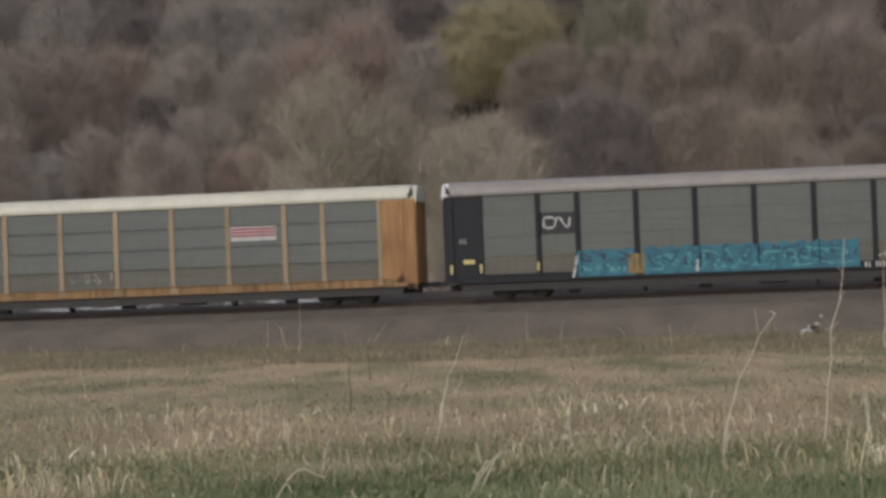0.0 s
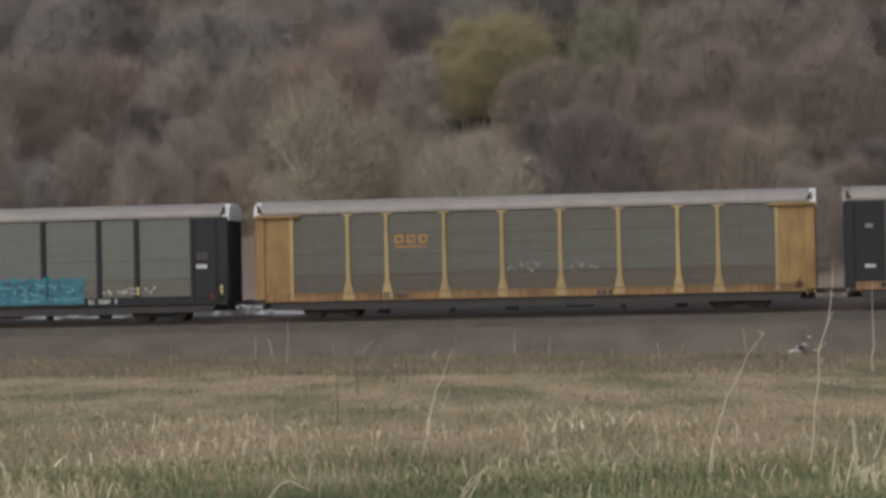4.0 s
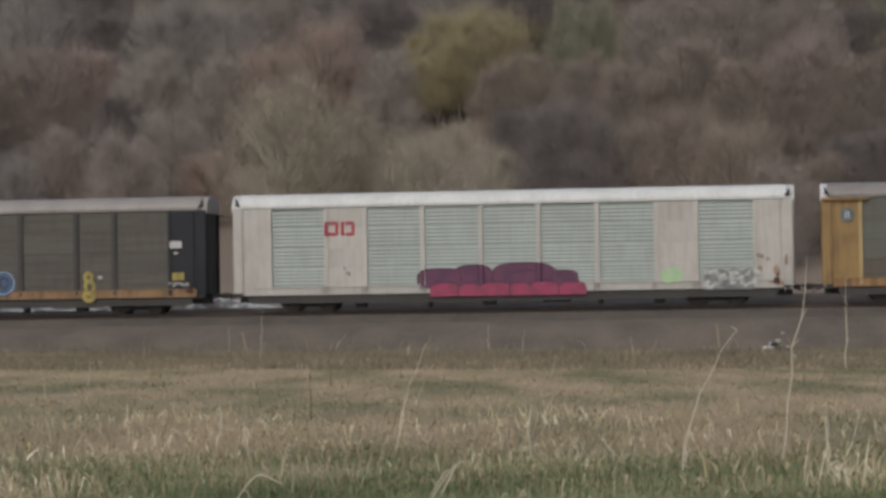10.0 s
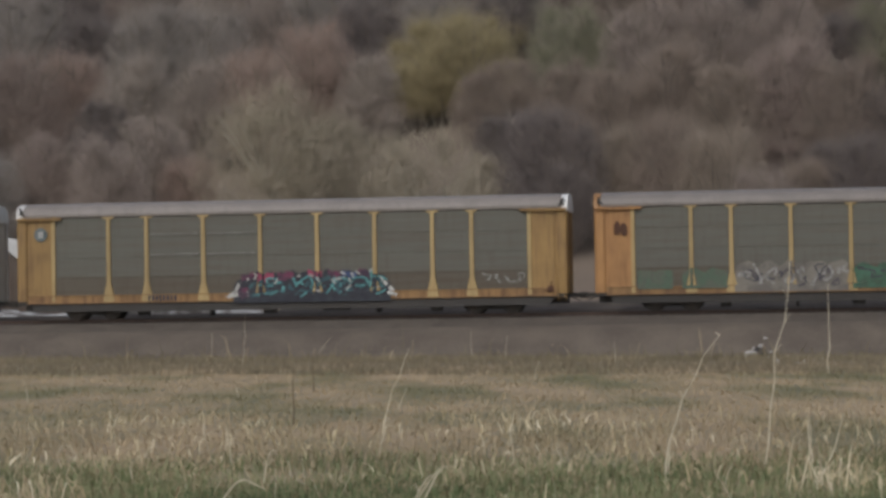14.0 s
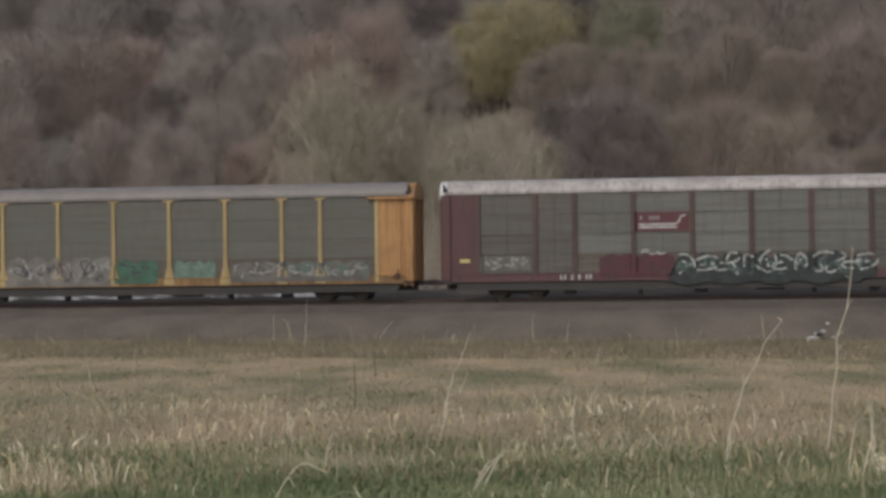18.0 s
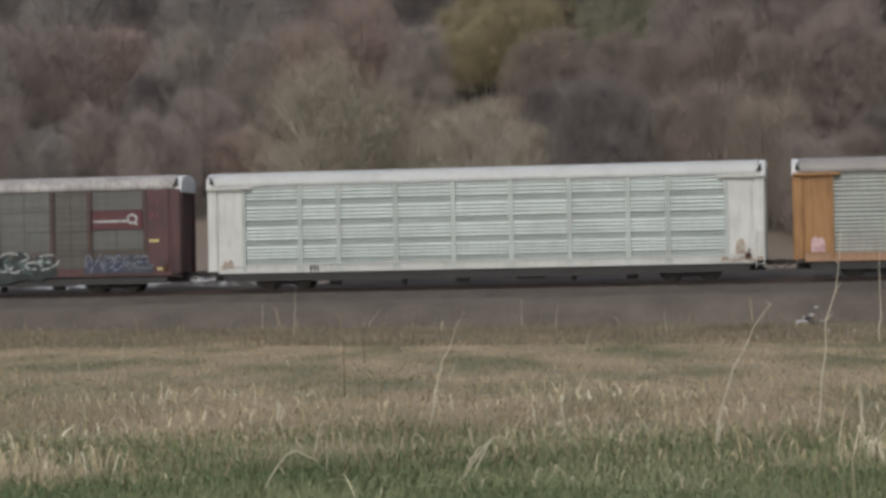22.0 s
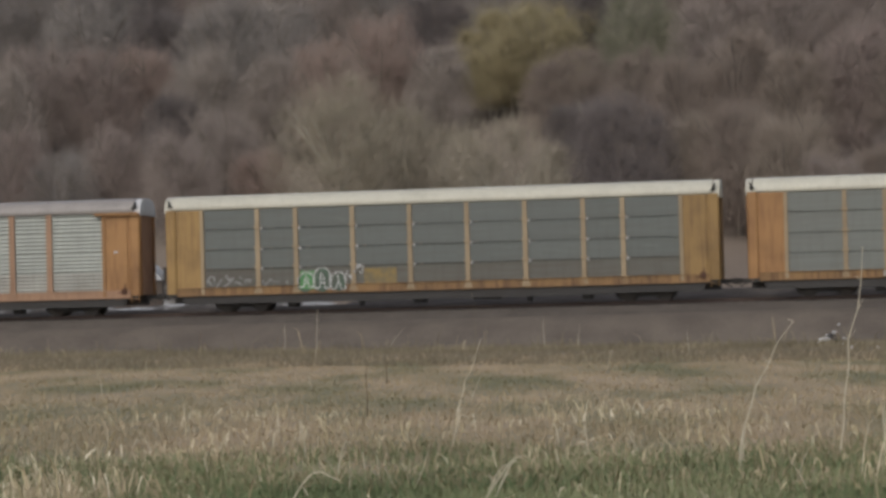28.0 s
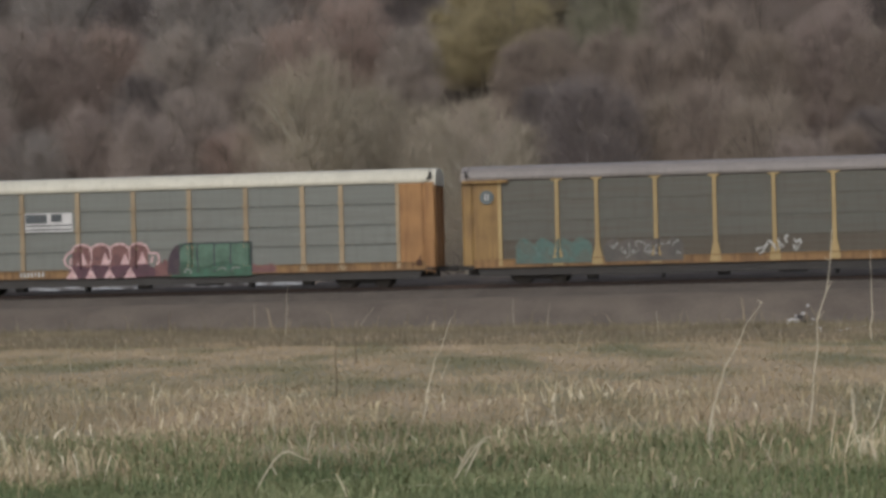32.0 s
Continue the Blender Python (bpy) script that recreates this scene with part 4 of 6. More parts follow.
# turquoise graffiti
squiggle(car_blue)
g = patch(car_blue, "graffiti", AQUA, 6.5, 9.3, 0.92, scallop(2.05, 0.22, 6.5, 9.3, 3), 1, "long turquoise block-letter graffiti")
patch(car_blue, "graffiti_part", AQUA, 9.7, 20.0, 0.92, scallop(2.12, 0.14, 9.7, 20.0, 13), 1, parent=g)
scrawl(car_blue, "graffiti_lettering", INK, 6.7, 9.2, 1.5, 2.2, 3, 0.07, 8, parent=g)
scrawl(car_blue, "graffiti_lettering", spray("deep_teal_line", "2a5262", "274a5c", 2.0, 0.3), 9.9, 19.9, 1.1, 2.3, 14, 0.10, 12, parent=g)
scrawl(car_blue, "graffiti_highlight", AQUA_PALE, 6.7, 9.0, 1.0, 1.6, 4, 0.14, 9, parent=g)
wild_letters(car_blue, "graffiti_highlight", AQUA_PALE, 10.0, 19.4, 1.0, 2.0, 11, 0.09, 19, parent=g)
patch(car_blue, "overpaint", OCHRE, 8.95, 9.75, 1.0, 1.95, 2)
strokes(car_blue, "white_edge", CHALK, [[(6.3, 0.95), (6.5, 1.9)], [(12.25, 1.0), (12.3, 1.5)]], 0.12, 4)
bars(car_blue, "end_lettering", FADED, 0.75, 1.15, 2.75, 2.95, 3, 5)
patch(car_blue, "data_plate", REFLECT, 0.95, 1.5, 1.75, 1.95, 2)
patch(car_blue, "data_plate", SIGN_PALE, 25.7, 26.25, 2.55, 2.75, 2)
patch(car_blue, "vent_plate", STEEL, 25.75, 26.3, 2.95, 3.35, 2)
tapes(car_blue, (0.3, 1.75, 4.55, 22.7, 26.9))
sill_numbers(car_blue, CHALK, 20.2, 4, 9)
scrawl(car_blue, "white_tag", CHALK, 20.9, 23.6, 1.25, 1.75, 4, 0.05, 31)
# amber letters as plain blocks
for x in (7.02, 7.62, 8.22):
    strokes(car_letters, "amber_emblem", AMBER, [[(x, 3.60), (x, 3.92), (x + 0.32, 3.92), (x + 0.32, 3.60), (x, 3.60)]], 0.11, 2, "small amber hollow block")
patch(car_letters, "underline", AMBER, 7.0, 8.55, 3.34, 3.41, 2)
scrawl(car_letters, "faint_tag", FADED, 12.5, 14.2, 1.9, 2.8, 3, 0.05, 7)
scrawl(car_letters, "faint_tag", FADED, 14.6, 17.0, 1.8, 2.5, 4, 0.04, 17)
sill_numbers(car_letters, INK, 6.2, 3, 9)
bars(car_letters, "sill_lettering", INK, 16.2, 17.6, 0.88, 1.02, 5, 31)
# EVER
squiggle(car_ever)
g = patch(car_ever, "graffiti", TEAL_DEEP, 4.3, 10.3, 1.16, ragged(scallop(2.1, 0.22, 4.3, 10.3, 6), 4.3, 10.3), 1, "turquoise graffiti with large dark letters")
LETTERS = {"E": [[(0, 1), (0.9, 1), (0.9, 0.8)], [(0.22, 0.97), (0.22, 0.03)], [(0.22, 0.52), (0.62, 0.52)], [(0, 0), (0.92, 0), (0.92, 0.2)]],
           "V": [[(-0.08, 1), (0.4, 1)], [(0.16, 0.96), (0.52, 0.04), (0.88, 0.96)], [(0.68, 1), (1.1, 1)]],
           "R": [[(0, 1), (0.7, 1), (0.88, 0.76), (0.7, 0.5), (0.25, 0.48)], [(0.22, 0.97), (0.22, 0.03)], [(0, 0), (0.45, 0)], [(0.5, 0.46), (0.82, 0.02), (1.05, 0.02)]]}
for ch, x, w in (("E", 4.95, 0.98), ("V", 6.2, 1.1), ("E", 7.68, 0.98), ("R", 8.95, 1.0)):
    lines = [[(x + a * w, 1.42 + 0.72 * c) for a, c in ln] for ln in LETTERS[ch]]
    strokes(car_ever, "letter_outline", CHALK, lines, 0.33, 3, parent=g)
    strokes(car_ever, "letter", INK, lines, 0.21, 6, parent=g)
bars(car_ever, "sill_lettering", INK, 6.0, 8.2, 0.9, 1.12, 10, 3)
for z in (1.5, 1.7, 1.9):
    strokes(car_ever, "chalk_line", FADED, [[(10.35, z), (11.7, z + 0.03)]], 0.07, 3)
g = patch(car_ever, "graffiti", spray("dull_blue_spray", "3c5270", "46607c", 2.0, 0.35), 15.45, 17.6, lambda x: 0.98 + 0.35 * max(0.0, (x - 17.1) / 0.5) ** 2, lambda x: 2.14 - (0.18 if 16.4 < x < 16.6 else 0.0) - 0.5 * max(0.0, (x - 17.1) / 0.5) ** 2, 1, "blue graffiti with white outline")
PALE_BLUE = spray("pale_blue_line", "9aa8b4", "74879a", 3.0, 0.35)
strokes(car_ever, "graffiti_outline", PALE_BLUE, [[(15.5, 1.02), (15.46, 1.95), (15.62, 2.12), (16.35, 2.16), (16.42, 1.9)], [(15.95, 1.2), (15.97, 1.85)], ring(17.05, 1.62, 0.52, 0.56, -150, 170), [(15.6, 1.0), (16.3, 0.98), (16.7, 1.1)]], 0.06, 4, parent=g)
strokes(car_ever, "graffiti_shadow", INK, [[(16.15, 1.25), (16.17, 1.75)], [(15.72, 1.3), (15.74, 1.9)], ring(17.05, 1.62, 0.2, 0.26, 20, 330)], 0.11, 3, parent=g)
g = strokes(car_ever, "graffiti", LEMON, [ring(21.35, 1.85, 0.17, 0.2), ring(21.4, 1.35, 0.22, 0.3), ring(21.4, 0.9, 0.25, 0.22, 120, 420)], 0.2, 3, "small yellow sprayed figure shape")
patch(car_ever, "sticker", SIGN_PALE, 21.85, 22.05, 1.75, 1.92, 2)
patch(car_ever, "data_plate", SIGN_PALE, 25.5, 26.1, 3.2, 3.55, 2)
patch(car_ever, "data_plate", SIGN_PALE, 25.7, 25.9, 2.92, 3.0, 2)
patch(car_ever, "data_plate", FADED, 1.05, 1.4, 3.75, 3.95, 2)
patch(car_ever, "data_plate", SIGN_PALE, 1.0, 1.5, 1.85, 2.02, 2)
g = patch(car_ever, "sticker", LEMON, 25.6, 26.2, 1.62, 2.0, 2)
scrawl(car_ever, "tag", FADED, 25.4, 26.6, 1.2, 1.6, 3, 0.09, 41)
# raspberry clouds on the white car
def puffs(lobes, floor=0.0):
    """An edge of puffy lobes: each one from, to, and how high it rises."""
    def at(x):
        best = floor
        for x0, x1, top, low in lobes:
            u = (2 * x - x0 - x1) / (x1 - x0)
            if abs(u) < 1:
                best = max(best, low + (top - low) * (1 - abs(u) ** 3) ** (1 / 3))
        return best
    return at


FAINT_RUST = spray("faint_rust_wash", "a48a78", "8a6c5a", 4.0, 0.3)
OUTLINE = spray("dark_purple_line", "4c2440", "3c2036", 2.0, 0.2)
CLOUDS = [(9.1, 11.5, 1.98, 1.35), (10.9, 12.85, 2.12, 1.4), (12.75, 15.95, 2.2, 1.4), (15.5, 17.0, 1.8, 1.3)]
SHADES = [(9.75, 11.2, 1.30, 0.85), (11.1, 12.3, 1.22, 0.8), (12.2, 13.7, 1.30, 0.8), (13.6, 14.7, 1.24, 0.8), (14.6, 16.1, 1.30, 0.8), (16.0, 17.4, 1.22, 0.8)]
top, low = puffs(CLOUDS, 1.2), puffs(SHADES, 0.8)
g = patch(car_white, "graffiti", PURPLE, 9.12, 17.0, lambda x: 1.28 - 0.25 * min(1.0, (x - 9.1) / 0.5), top, 1, "purple and raspberry cloud-like graffiti")
patch(car_white, "graffiti_shade", PINK, 9.76, 17.38, 0.62, low, 3, parent=g)
strokes(car_white, "graffiti_outline", OUTLINE, [[(9.12 + 0.08 * k, top(9.12 + 0.08 * k)) for k in range(99)], [(9.78 + 0.08 * k, low(9.78 + 0.08 * k)) for k in range(95)], [(11.3, 1.3), (11.25, 1.75), (11.1, 1.95)], [(12.8, 1.3), (12.85, 1.85)],
                                                 [(15.6, 1.3), (15.75, 1.7)], [(11.15, 0.66), (11.12, 1.1)], [(13.65, 0.66), (13.68, 1.1)], [(16.05, 0.66), (16.02, 1.05)], [(13.9, 1.75), (14.5, 1.85), (14.9, 1.8)]], 0.055, 5, parent=g)
for x, z in ((4.62, 3.74), (5.42, 3.74)):
    strokes(car_white, "red_emblem", CRIMSON, [[(x + 0.06, z), (x + 0.06, 4.28), (x + 0.58, 4.28), (x + 0.58, z), (x + 0.06, z)]], 0.16, 2, "red hollow block emblem")
patch(car_white, "green_patch", spray("pale_green_overspray", "9fc08c", "b4bca4", 2.0, 0.1), 21.0, 22.0, scallop(1.2, -0.1, 21, 22, 2), scallop(1.6, 0.25, 21, 22, 1), 1)
g = patch(car_white, "graffiti", spray("smoky_grey_spray", "6c6c6c", "8a8984", 3.0, 0.3), 23.05, 25.4, 0.75, scallop(1.55, 0.2, 23, 25.4, 4), 1, "black and white letter graffiti")
wild_letters(car_white, "graffiti_letter", CHALK, 23.05, 25.4, 0.85, 1.7, 4, 0.20, 22, parent=g)
strokes(car_white, "small_mark", INK, [[(5.55, 2.1), (5.65, 1.8)], [(5.75, 1.9), (5.8, 1.7)]], 0.06, 2)
part("end_plate", boxed(CAR_L - 0.02, 0.25, 4.55, CAR_L + 0.015, 1.25, 5.50, bevel=0.01), ORANGE, car_white, "orange plate at the roof's end")
for x, w, z, h in ((25.55, 0.35, 2.35, 0.12), (25.6, 0.22, 1.62, 0.3), (26.0, 0.18, 2.1, 0.1), (26.35, 0.3, 1.45, 0.42), (26.5, 0.35, 0.98, 0.16), (26.9, 0.14, 1.9, 0.5)):
    patch(car_white, "rust_stain", FAINT_RUST, x, x + w, scallop(z, -0.08, x, x + w, 2), scallop(z + h * 0.6, h * 0.5, x, x + w, 1), 1)
# mural
badge(car_mural)
DEEP = spray("blue_black_spray", "23242f", "2c3038", 2.5, 0.25)
DEEP_PLUM = spray("deep_magenta_spray", "6a2e48", "3c2a3c", 2.2, 0.3)
g = patch(car_mural, "graffiti", DEEP, 10.9, 18.7, 0.70, ragged(scallop(2.05, 0.16, 11, 18.7, 9), 10.9, 18.7), 1, "large mural of tangled navy, purple and teal letters")
rng_mural = random.Random(77)
for x, w, z, h, m in ((11.3, 0.9, 1.75, 0.3, DEEP_PLUM), (12.1, 0.8, 1.7, 0.35, PINK), (13.1, 0.8, 1.7, 0.4, DEEP_PLUM), (14.6, 0.7, 1.85, 0.3, PINK), (15.6, 0.6, 1.8, 0.35, DEEP_PLUM), (16.3, 0.7, 1.8, 0.3, NAVY), (17.1, 0.6, 1.8, 0.35, DEEP_PLUM), (11.0, 0.7, 0.9, 0.5, DEEP_PLUM)):
    patch(car_mural, "graffiti_part", m, x, x + w, scallop(z, 0.12, x, x + w, 2), scallop(z + h, 0.1, x, x + w, 2, 0.3), 2, parent=g)
scrawl(car_mural, "graffiti_letter", spray("deep_teal_spray", "33595c", "2a4650", 2.0, 0.3), 11.5, 18.4, 0.85, 2.0, 8, 0.17, 34, 3, parent=g)
wild_letters(car_mural, "graffiti_letter", AQUA_PALE, 12.0, 18.3, 0.95, 2.05, 7, 0.085, 33, 5, parent=g)
scrawl(car_mural, "graffiti_letter", DEEP, 11.3, 18.6, 0.75, 1.9, 8, 0.14, 37, 6, parent=g)
dabs = []
for _ in range(22):
    x, z = rng_mural.uniform(11.5, 18.2), rng_mural.choice((rng_mural.uniform(1.75, 2.15), rng_mural.uniform(1.0, 1.7)))
    dabs.append([(x, z), (x + rng_mural.uniform(-.22, .22), z + rng_mural.uniform(-.22, .22))])
strokes(car_mural, "graffiti_dab", CHALK, dabs, 0.075, 7, parent=g)
patch(car_mural, "graffiti_part", AQUA_PALE, 13.1, 13.45, peak(13.2, 0.5, 1.2, 1.2), peak(13.42, 0.4, 1.2, 1.55), 7, parent=g)
strokes(car_mural, "graffiti_part", AQUA_PALE, [[(17.75, 2.2), (17.8, 1.8), (17.72, 1.45)]], 0.2, 7, parent=g)
strokes(car_mural, "graffiti_edge", CHALK, [[(10.65, 1.0), (11.0, 1.25), (11.15, 1.6)], [(10.75, 1.05), (11.1, 1.1)], [(18.6, 1.1), (18.95, 1.0)], [(18.4, 1.6), (18.8, 1.2)]], 0.16, 6, parent=g)
scrawl(car_mural, "faint_tag", FADED, 23.2, 25.3, 1.3, 2.1, 4, 0.06, 55)
sill_numbers(car_mural, INK, 6.6, 13)
# thin pale lines along the seams of the upper panels
for x in (6.75, 9.6):
    strokes(car_mural, "chalk_line", FADED, [[(x, 4.15), (x + 2.4, 4.17)], [(x, 3.15), (x + 2.4, 3.17)]], 0.03, 2)
# green tags
g = patch(car_green, "graffiti", MINT, 2.05, 3.75, 1.05, scallop(1.75, 0.25, 2, 3.8, 2), 1, "faded green tag")
patch(car_green, "graffiti", MINT, 4.2, 6.4, 1.05, scallop(1.8, 0.2, 4.2, 6.4, 2), 1)
patch(car_green, "overpaint", spray("grey_brown_overpaint", "66605a", "7c766c", 1.2, 0.4), 6.7, 12.1, 0.85, scallop(2.0, 0.3, 6.7, 12.2, 5), 1)
scrawl(car_green, "graffiti", FADED, 6.8, 12.2, 0.95, 2.25, 8, 0.10, 61)
scrawl(car_green, "graffiti_shadow", INK, 7.0, 12.0, 1.0, 2.2, 6, 0.07, 62)
patch(car_green, "graffiti", BOTTLE, 12.3, 14.5, 0.95, scallop(1.9, 0.22, 12.3, 14.5, 2), 1, "green graffiti letters")
scrawl(car_green, "graffiti_shadow", INK, 12.4, 14.4, 1.4, 2.0, 2, 0.08, 64)
g = patch(car_green, "graffiti", spray("pale_green_spray", "6a8274", "58695c", 2.0, 0.5), 15.3, 17.4, 1.2, scallop(1.85, 0.2, 15.3, 17.4, 4), 1, "pale green block letters")
patch(car_green, "overpaint", spray("dusty_overpaint", "6a645c", "58544e", 1.2, 0.4), 18.2, 25.1, 0.95, scallop(1.75, 0.2, 18.2, 25, 6), 1)
scrawl(car_green, "graffiti", FADED, 18.3, 25.0, 1.05, 2.0, 10, 0.07, 66)
scrawl(car_green, "graffiti", TEAL, 20.5, 25.0, 1.0, 2.1, 6, 0.12, 67, 2)
patch(car_green, "rust_stain", RUST, 0.95, 1.6, scallop(3.75, -0.1, 0.95, 1.6, 2), scallop(4.1, 0.2, 0.95, 1.6, 2), 2)
# red car
p = patch(car_red, "sign_plate", SIGN_RED, 9.5, 12.1, 3.15, 4.08, 2, "dark red sign plate with white emblem")
strokes(car_red, "emblem", CHALK, [[(9.7, 3.48), (11.45, 3.48), (11.62, 3.62), (11.70, 3.86), (11.9, 3.9)], [(9.7, 3.34), (11.5, 3.34)]], 0.09, 4, parent=p)
bars(car_red, "plate_lettering", FADED, 9.7, 10.7, 3.72, 3.86, 7, 2, layer=4)
p = patch(car_red, "sign_plate", SIGN_RED, 22.75, 25.4, 3.12, 4.05, 2, "dark red sign plate with a white ring")
strokes(car_red, "emblem", CHALK, [[(22.9, 3.52), (24.55, 3.52)], ring(24.85, 3.62, 0.22, 0.22), [(24.85, 3.45), (25.1, 3.35)]], 0.10, 4, parent=p)
patch(car_red, "overpaint", MAROON, 7.75, 11.4, 0.98, scallop(1.95, 0.1, 7.75, 11.4, 2), 1)
scrawl(car_red, "small_tag", CHALK, 9.8, 11.0, 1.95, 2.3, 3, 0.06, 71)
patch(car_red, "overpaint", spray("grey_overpaint", "6c6862", "5c5852", 1.5, 0.4), 1.95, 4.4, 1.35, 2.05, 1)
scrawl(car_red, "graffiti", FADED, 2.0, 4.35, 1.35, 2.1, 6, 0.09, 72)
g = patch(car_red, "graffiti", spray("dark_green_spray", "222625", "2c3431", 1.6, 0.3), 11.1, 21.0, lambda x: 0.62 + 0.25 * (x > 20.2) + 0.1 * math.sin(3 * x), ragged(scallop(1.7, 0.35, 11.1, 21.0, 8), 11.1, 21.0), 1, "dark graffiti with curling white letters")
wild_letters(car_red, "graffiti_letter", spray("dirty_white_spray", "b0b0a9", "84867f", 3.0, 0.4), 11.4, 20.8, 1.0, 2.15, 12, 0.10, 73, 5, parent=g)
scrawl(car_red, "graffiti_letter", spray("dull_green_line", "4c5c54", "3c4844", 2.0, 0.3), 11.4, 20.8, 0.85, 2.0, 9, 0.14, 74, 3, parent=g)
g = patch(car_red, "graffiti", spray("slate_blue_spray", "35394a", "4a4a4e", 2.0, 0.4), 22.3, 25.9, 0.95, ragged(scallop(1.6, 0.3, 22.3, 25.9, 5), 22.3, 25.9), 1, "blue-grey letter graffiti")
wild_letters(car_red, "graffiti_letter", spray("grey_blue_line", "7c7e88", "5c606c", 3.0, 0.4), 22.3, 25.8, 1.0, 1.95, 7, 0.08, 75, 4, parent=g)
bars(car_red, "sill_lettering", CHALK, 5.8, 7.4, 0.9, 1.08, 9, 9)
for z in (4.35, 3.65):
    bars(car_red, "end_lettering", ROSE, 25.75, 26.2, z, z + 0.22, 4, 9)
patch(car_red, "data_plate", REFLECT, 25.7, 26.2, 2.45, 2.58, 2)
patch(car_red, "data_plate", REFLECT, 0.95, 1.45, 1.75, 1.92, 2)
patch(car_red, "data_plate", REFLECT, 26.1, 26.5, 1.05, 1.18, 2)
# silver car: rust marks
STAIN = spray("pale_rust_wash", "9c8672", "b5a898", 3.0, 0.3)
patch(car_silver, "rust_stain", STAIN, 25.9, 26.35, 1.25, scallop(1.6, 0.35, 25.9, 26.35, 1), 2)
patch(car_silver, "rust_stain", STAIN, 25.2, 27.2, scallop(0.86, 0.06, 25.2, 27.2, 4), scallop(0.98, 0.10, 25.2, 27.2, 5), 2)
patch(car_silver, "rust_stain", STAIN, 0.75, 1.3, scallop(1.0, 0.05, 0.75, 1.3, 1), scallop(1.25, 0.2, 0.75, 1.3, 2), 2)
bars(car_silver, "sill_lettering", STEEL, 5.1, 5.6, 0.9, 1.1, 3, 3)
# louvred orange car
bars(car_louvre, "panel_lettering", INK, 7.3, 9.1, 3.58, 3.68, 9, 12)
strokes(car_louvre, "panel_lettering", INK, [[(7.25, 3.55), (6.85, 3.6), (6.85, 3.85), (7.1, 3.85)]], 0.05, 2)
patch(car_louvre, "pale_sticker", BLUSH, 0.85, 1.5, 1.25, scallop(1.8, 0.15, 0.85, 1.5, 2), 2)
sill_numbers(car_louvre, INK, 6.8, 8)
bars(car_louvre, "sill_lettering", INK, 9.1, 9.5, 0.9, 1.05, 3, 7)
patch(car_louvre, "pale_mark", SIGN_PALE, 26.0, 26.2, 3.05, 3.14, 2)
# green tag
g = bubble_letters(car_tag, MINT, CHALK, 6.65, 9.0, 0.92, 2.05, 3, 5, "green graffiti letters with white outline", 0.07)
patch(car_tag, "graffiti_fill", LEAF, 6.75, 7.5, 1.0, 1.9, 2, parent=g)
scrawl(car_tag, "white_tag", CHALK, 8.9, 9.9, 1.1, 2.3, 2, 0.06, 81)
patch(car_tag, "overpaint", OCHRE, 9.95, 11.55, 1.2, 1.95, 1)
scrawl(car_tag, "faint_tag", FADED, 2.0, 4.4, 1.1, 1.85, 5, 0.09, 82)
scrawl(car_tag, "faint_tag", FADED, 4.8, 6.2, 1.1, 1.7, 3, 0.06, 83)
for x in POSTS[1:-1]:
    for z in (2.08, 3.04, 4.04):
        patch(car_tag, "seam_clip", SIGN_PALE, x + 0.16, x + 0.25, z - 0.06, z + 0.06, 8)
# pink and green letters
p = patch(car_pink, "placard", SIGN_PALE, 6.72, 9.15, 3.12, 4.06, 2, "faded striped placard with dark blocks")
patch(car_pink, "placard_field", SIGN_GREY, 6.75, 7.85, 3.55, 4.0, 3, parent=p)
patch(car_pink, "placard_field", SIGN_GREY, 8.05, 8.6, 3.6, 4.0, 3, parent=p)
for z in (3.2, 3.4):
    patch(car_pink, "stripe", SIGN_GREY, 6.75, 9.1, z, z + 0.07, 3, parent=p)
BRICK_ROSE = spray("brown_rose_spray", "7c5650", "6a4846", 1.8, 0.35)
PLUM = spray("dull_plum_spray", "5e3c46", "50343c", 2.0, 0.3)
FRESH = spray("worn_mid_green_spray", "587562", "4a6452", 1.6, 0.35)
SHADOW_PLUM = spray("dark_plum_spray", "3e2f38", "4a3c3e", 2.0, 0.3)


def arches(x0, x1, n, foot, rise):
    """The upper edge of n fat letters side by side."""
    return lambda x: foot + rise * abs(math.sin(math.pi * (x - x0) / (x1 - x0) * n)) ** 0.45


g = patch(car_pink, "graffiti", BRICK_ROSE, 9.1, 12.95, 0.78, arches(9.1, 12.95, 4, 2.12, 0.32), 1, "brown-rose graffiti letters with pale pink outline")
patch(car_pink, "graffiti_shade", PLUM, 8.95, 13.3, 0.80, scallop(1.22, 0.22, 8.95, 13.3, 4, 0.1), 2, parent=g)
strokes(car_pink, "graffiti_outline", BLUSH, [[(9.1 + 3.85 * k / 96, arches(9.1, 12.95, 4, 2.12, 0.32)(9.1 + 3.85 * k / 96)) for k in range(97)]], 0.11, 4, parent=g)
strokes(car_pink, "graffiti_outline", BLUSH, [[(9.15, 2.15), (8.85, 2.0), (8.68, 1.72), (8.78, 1.42), (9.05, 1.3)], [(9.05, 1.75), (8.98, 1.6), (9.02, 1.5)], [(12.95, 2.15), (13.02, 1.95), (13.45, 1.93), (13.52, 1.55), (13.4, 1.4)], [(13.18, 1.75), (13.12, 1.5)]], 0.11, 4, parent=g)
for x in (10.06, 11.03, 11.99):
    strokes(car_pink, "graffiti_outline", BLUSH, [[(x, 2.15), (x + 0.04, 1.75), (x - 0.06, 1.45)]], 0.075, 4, parent=g)
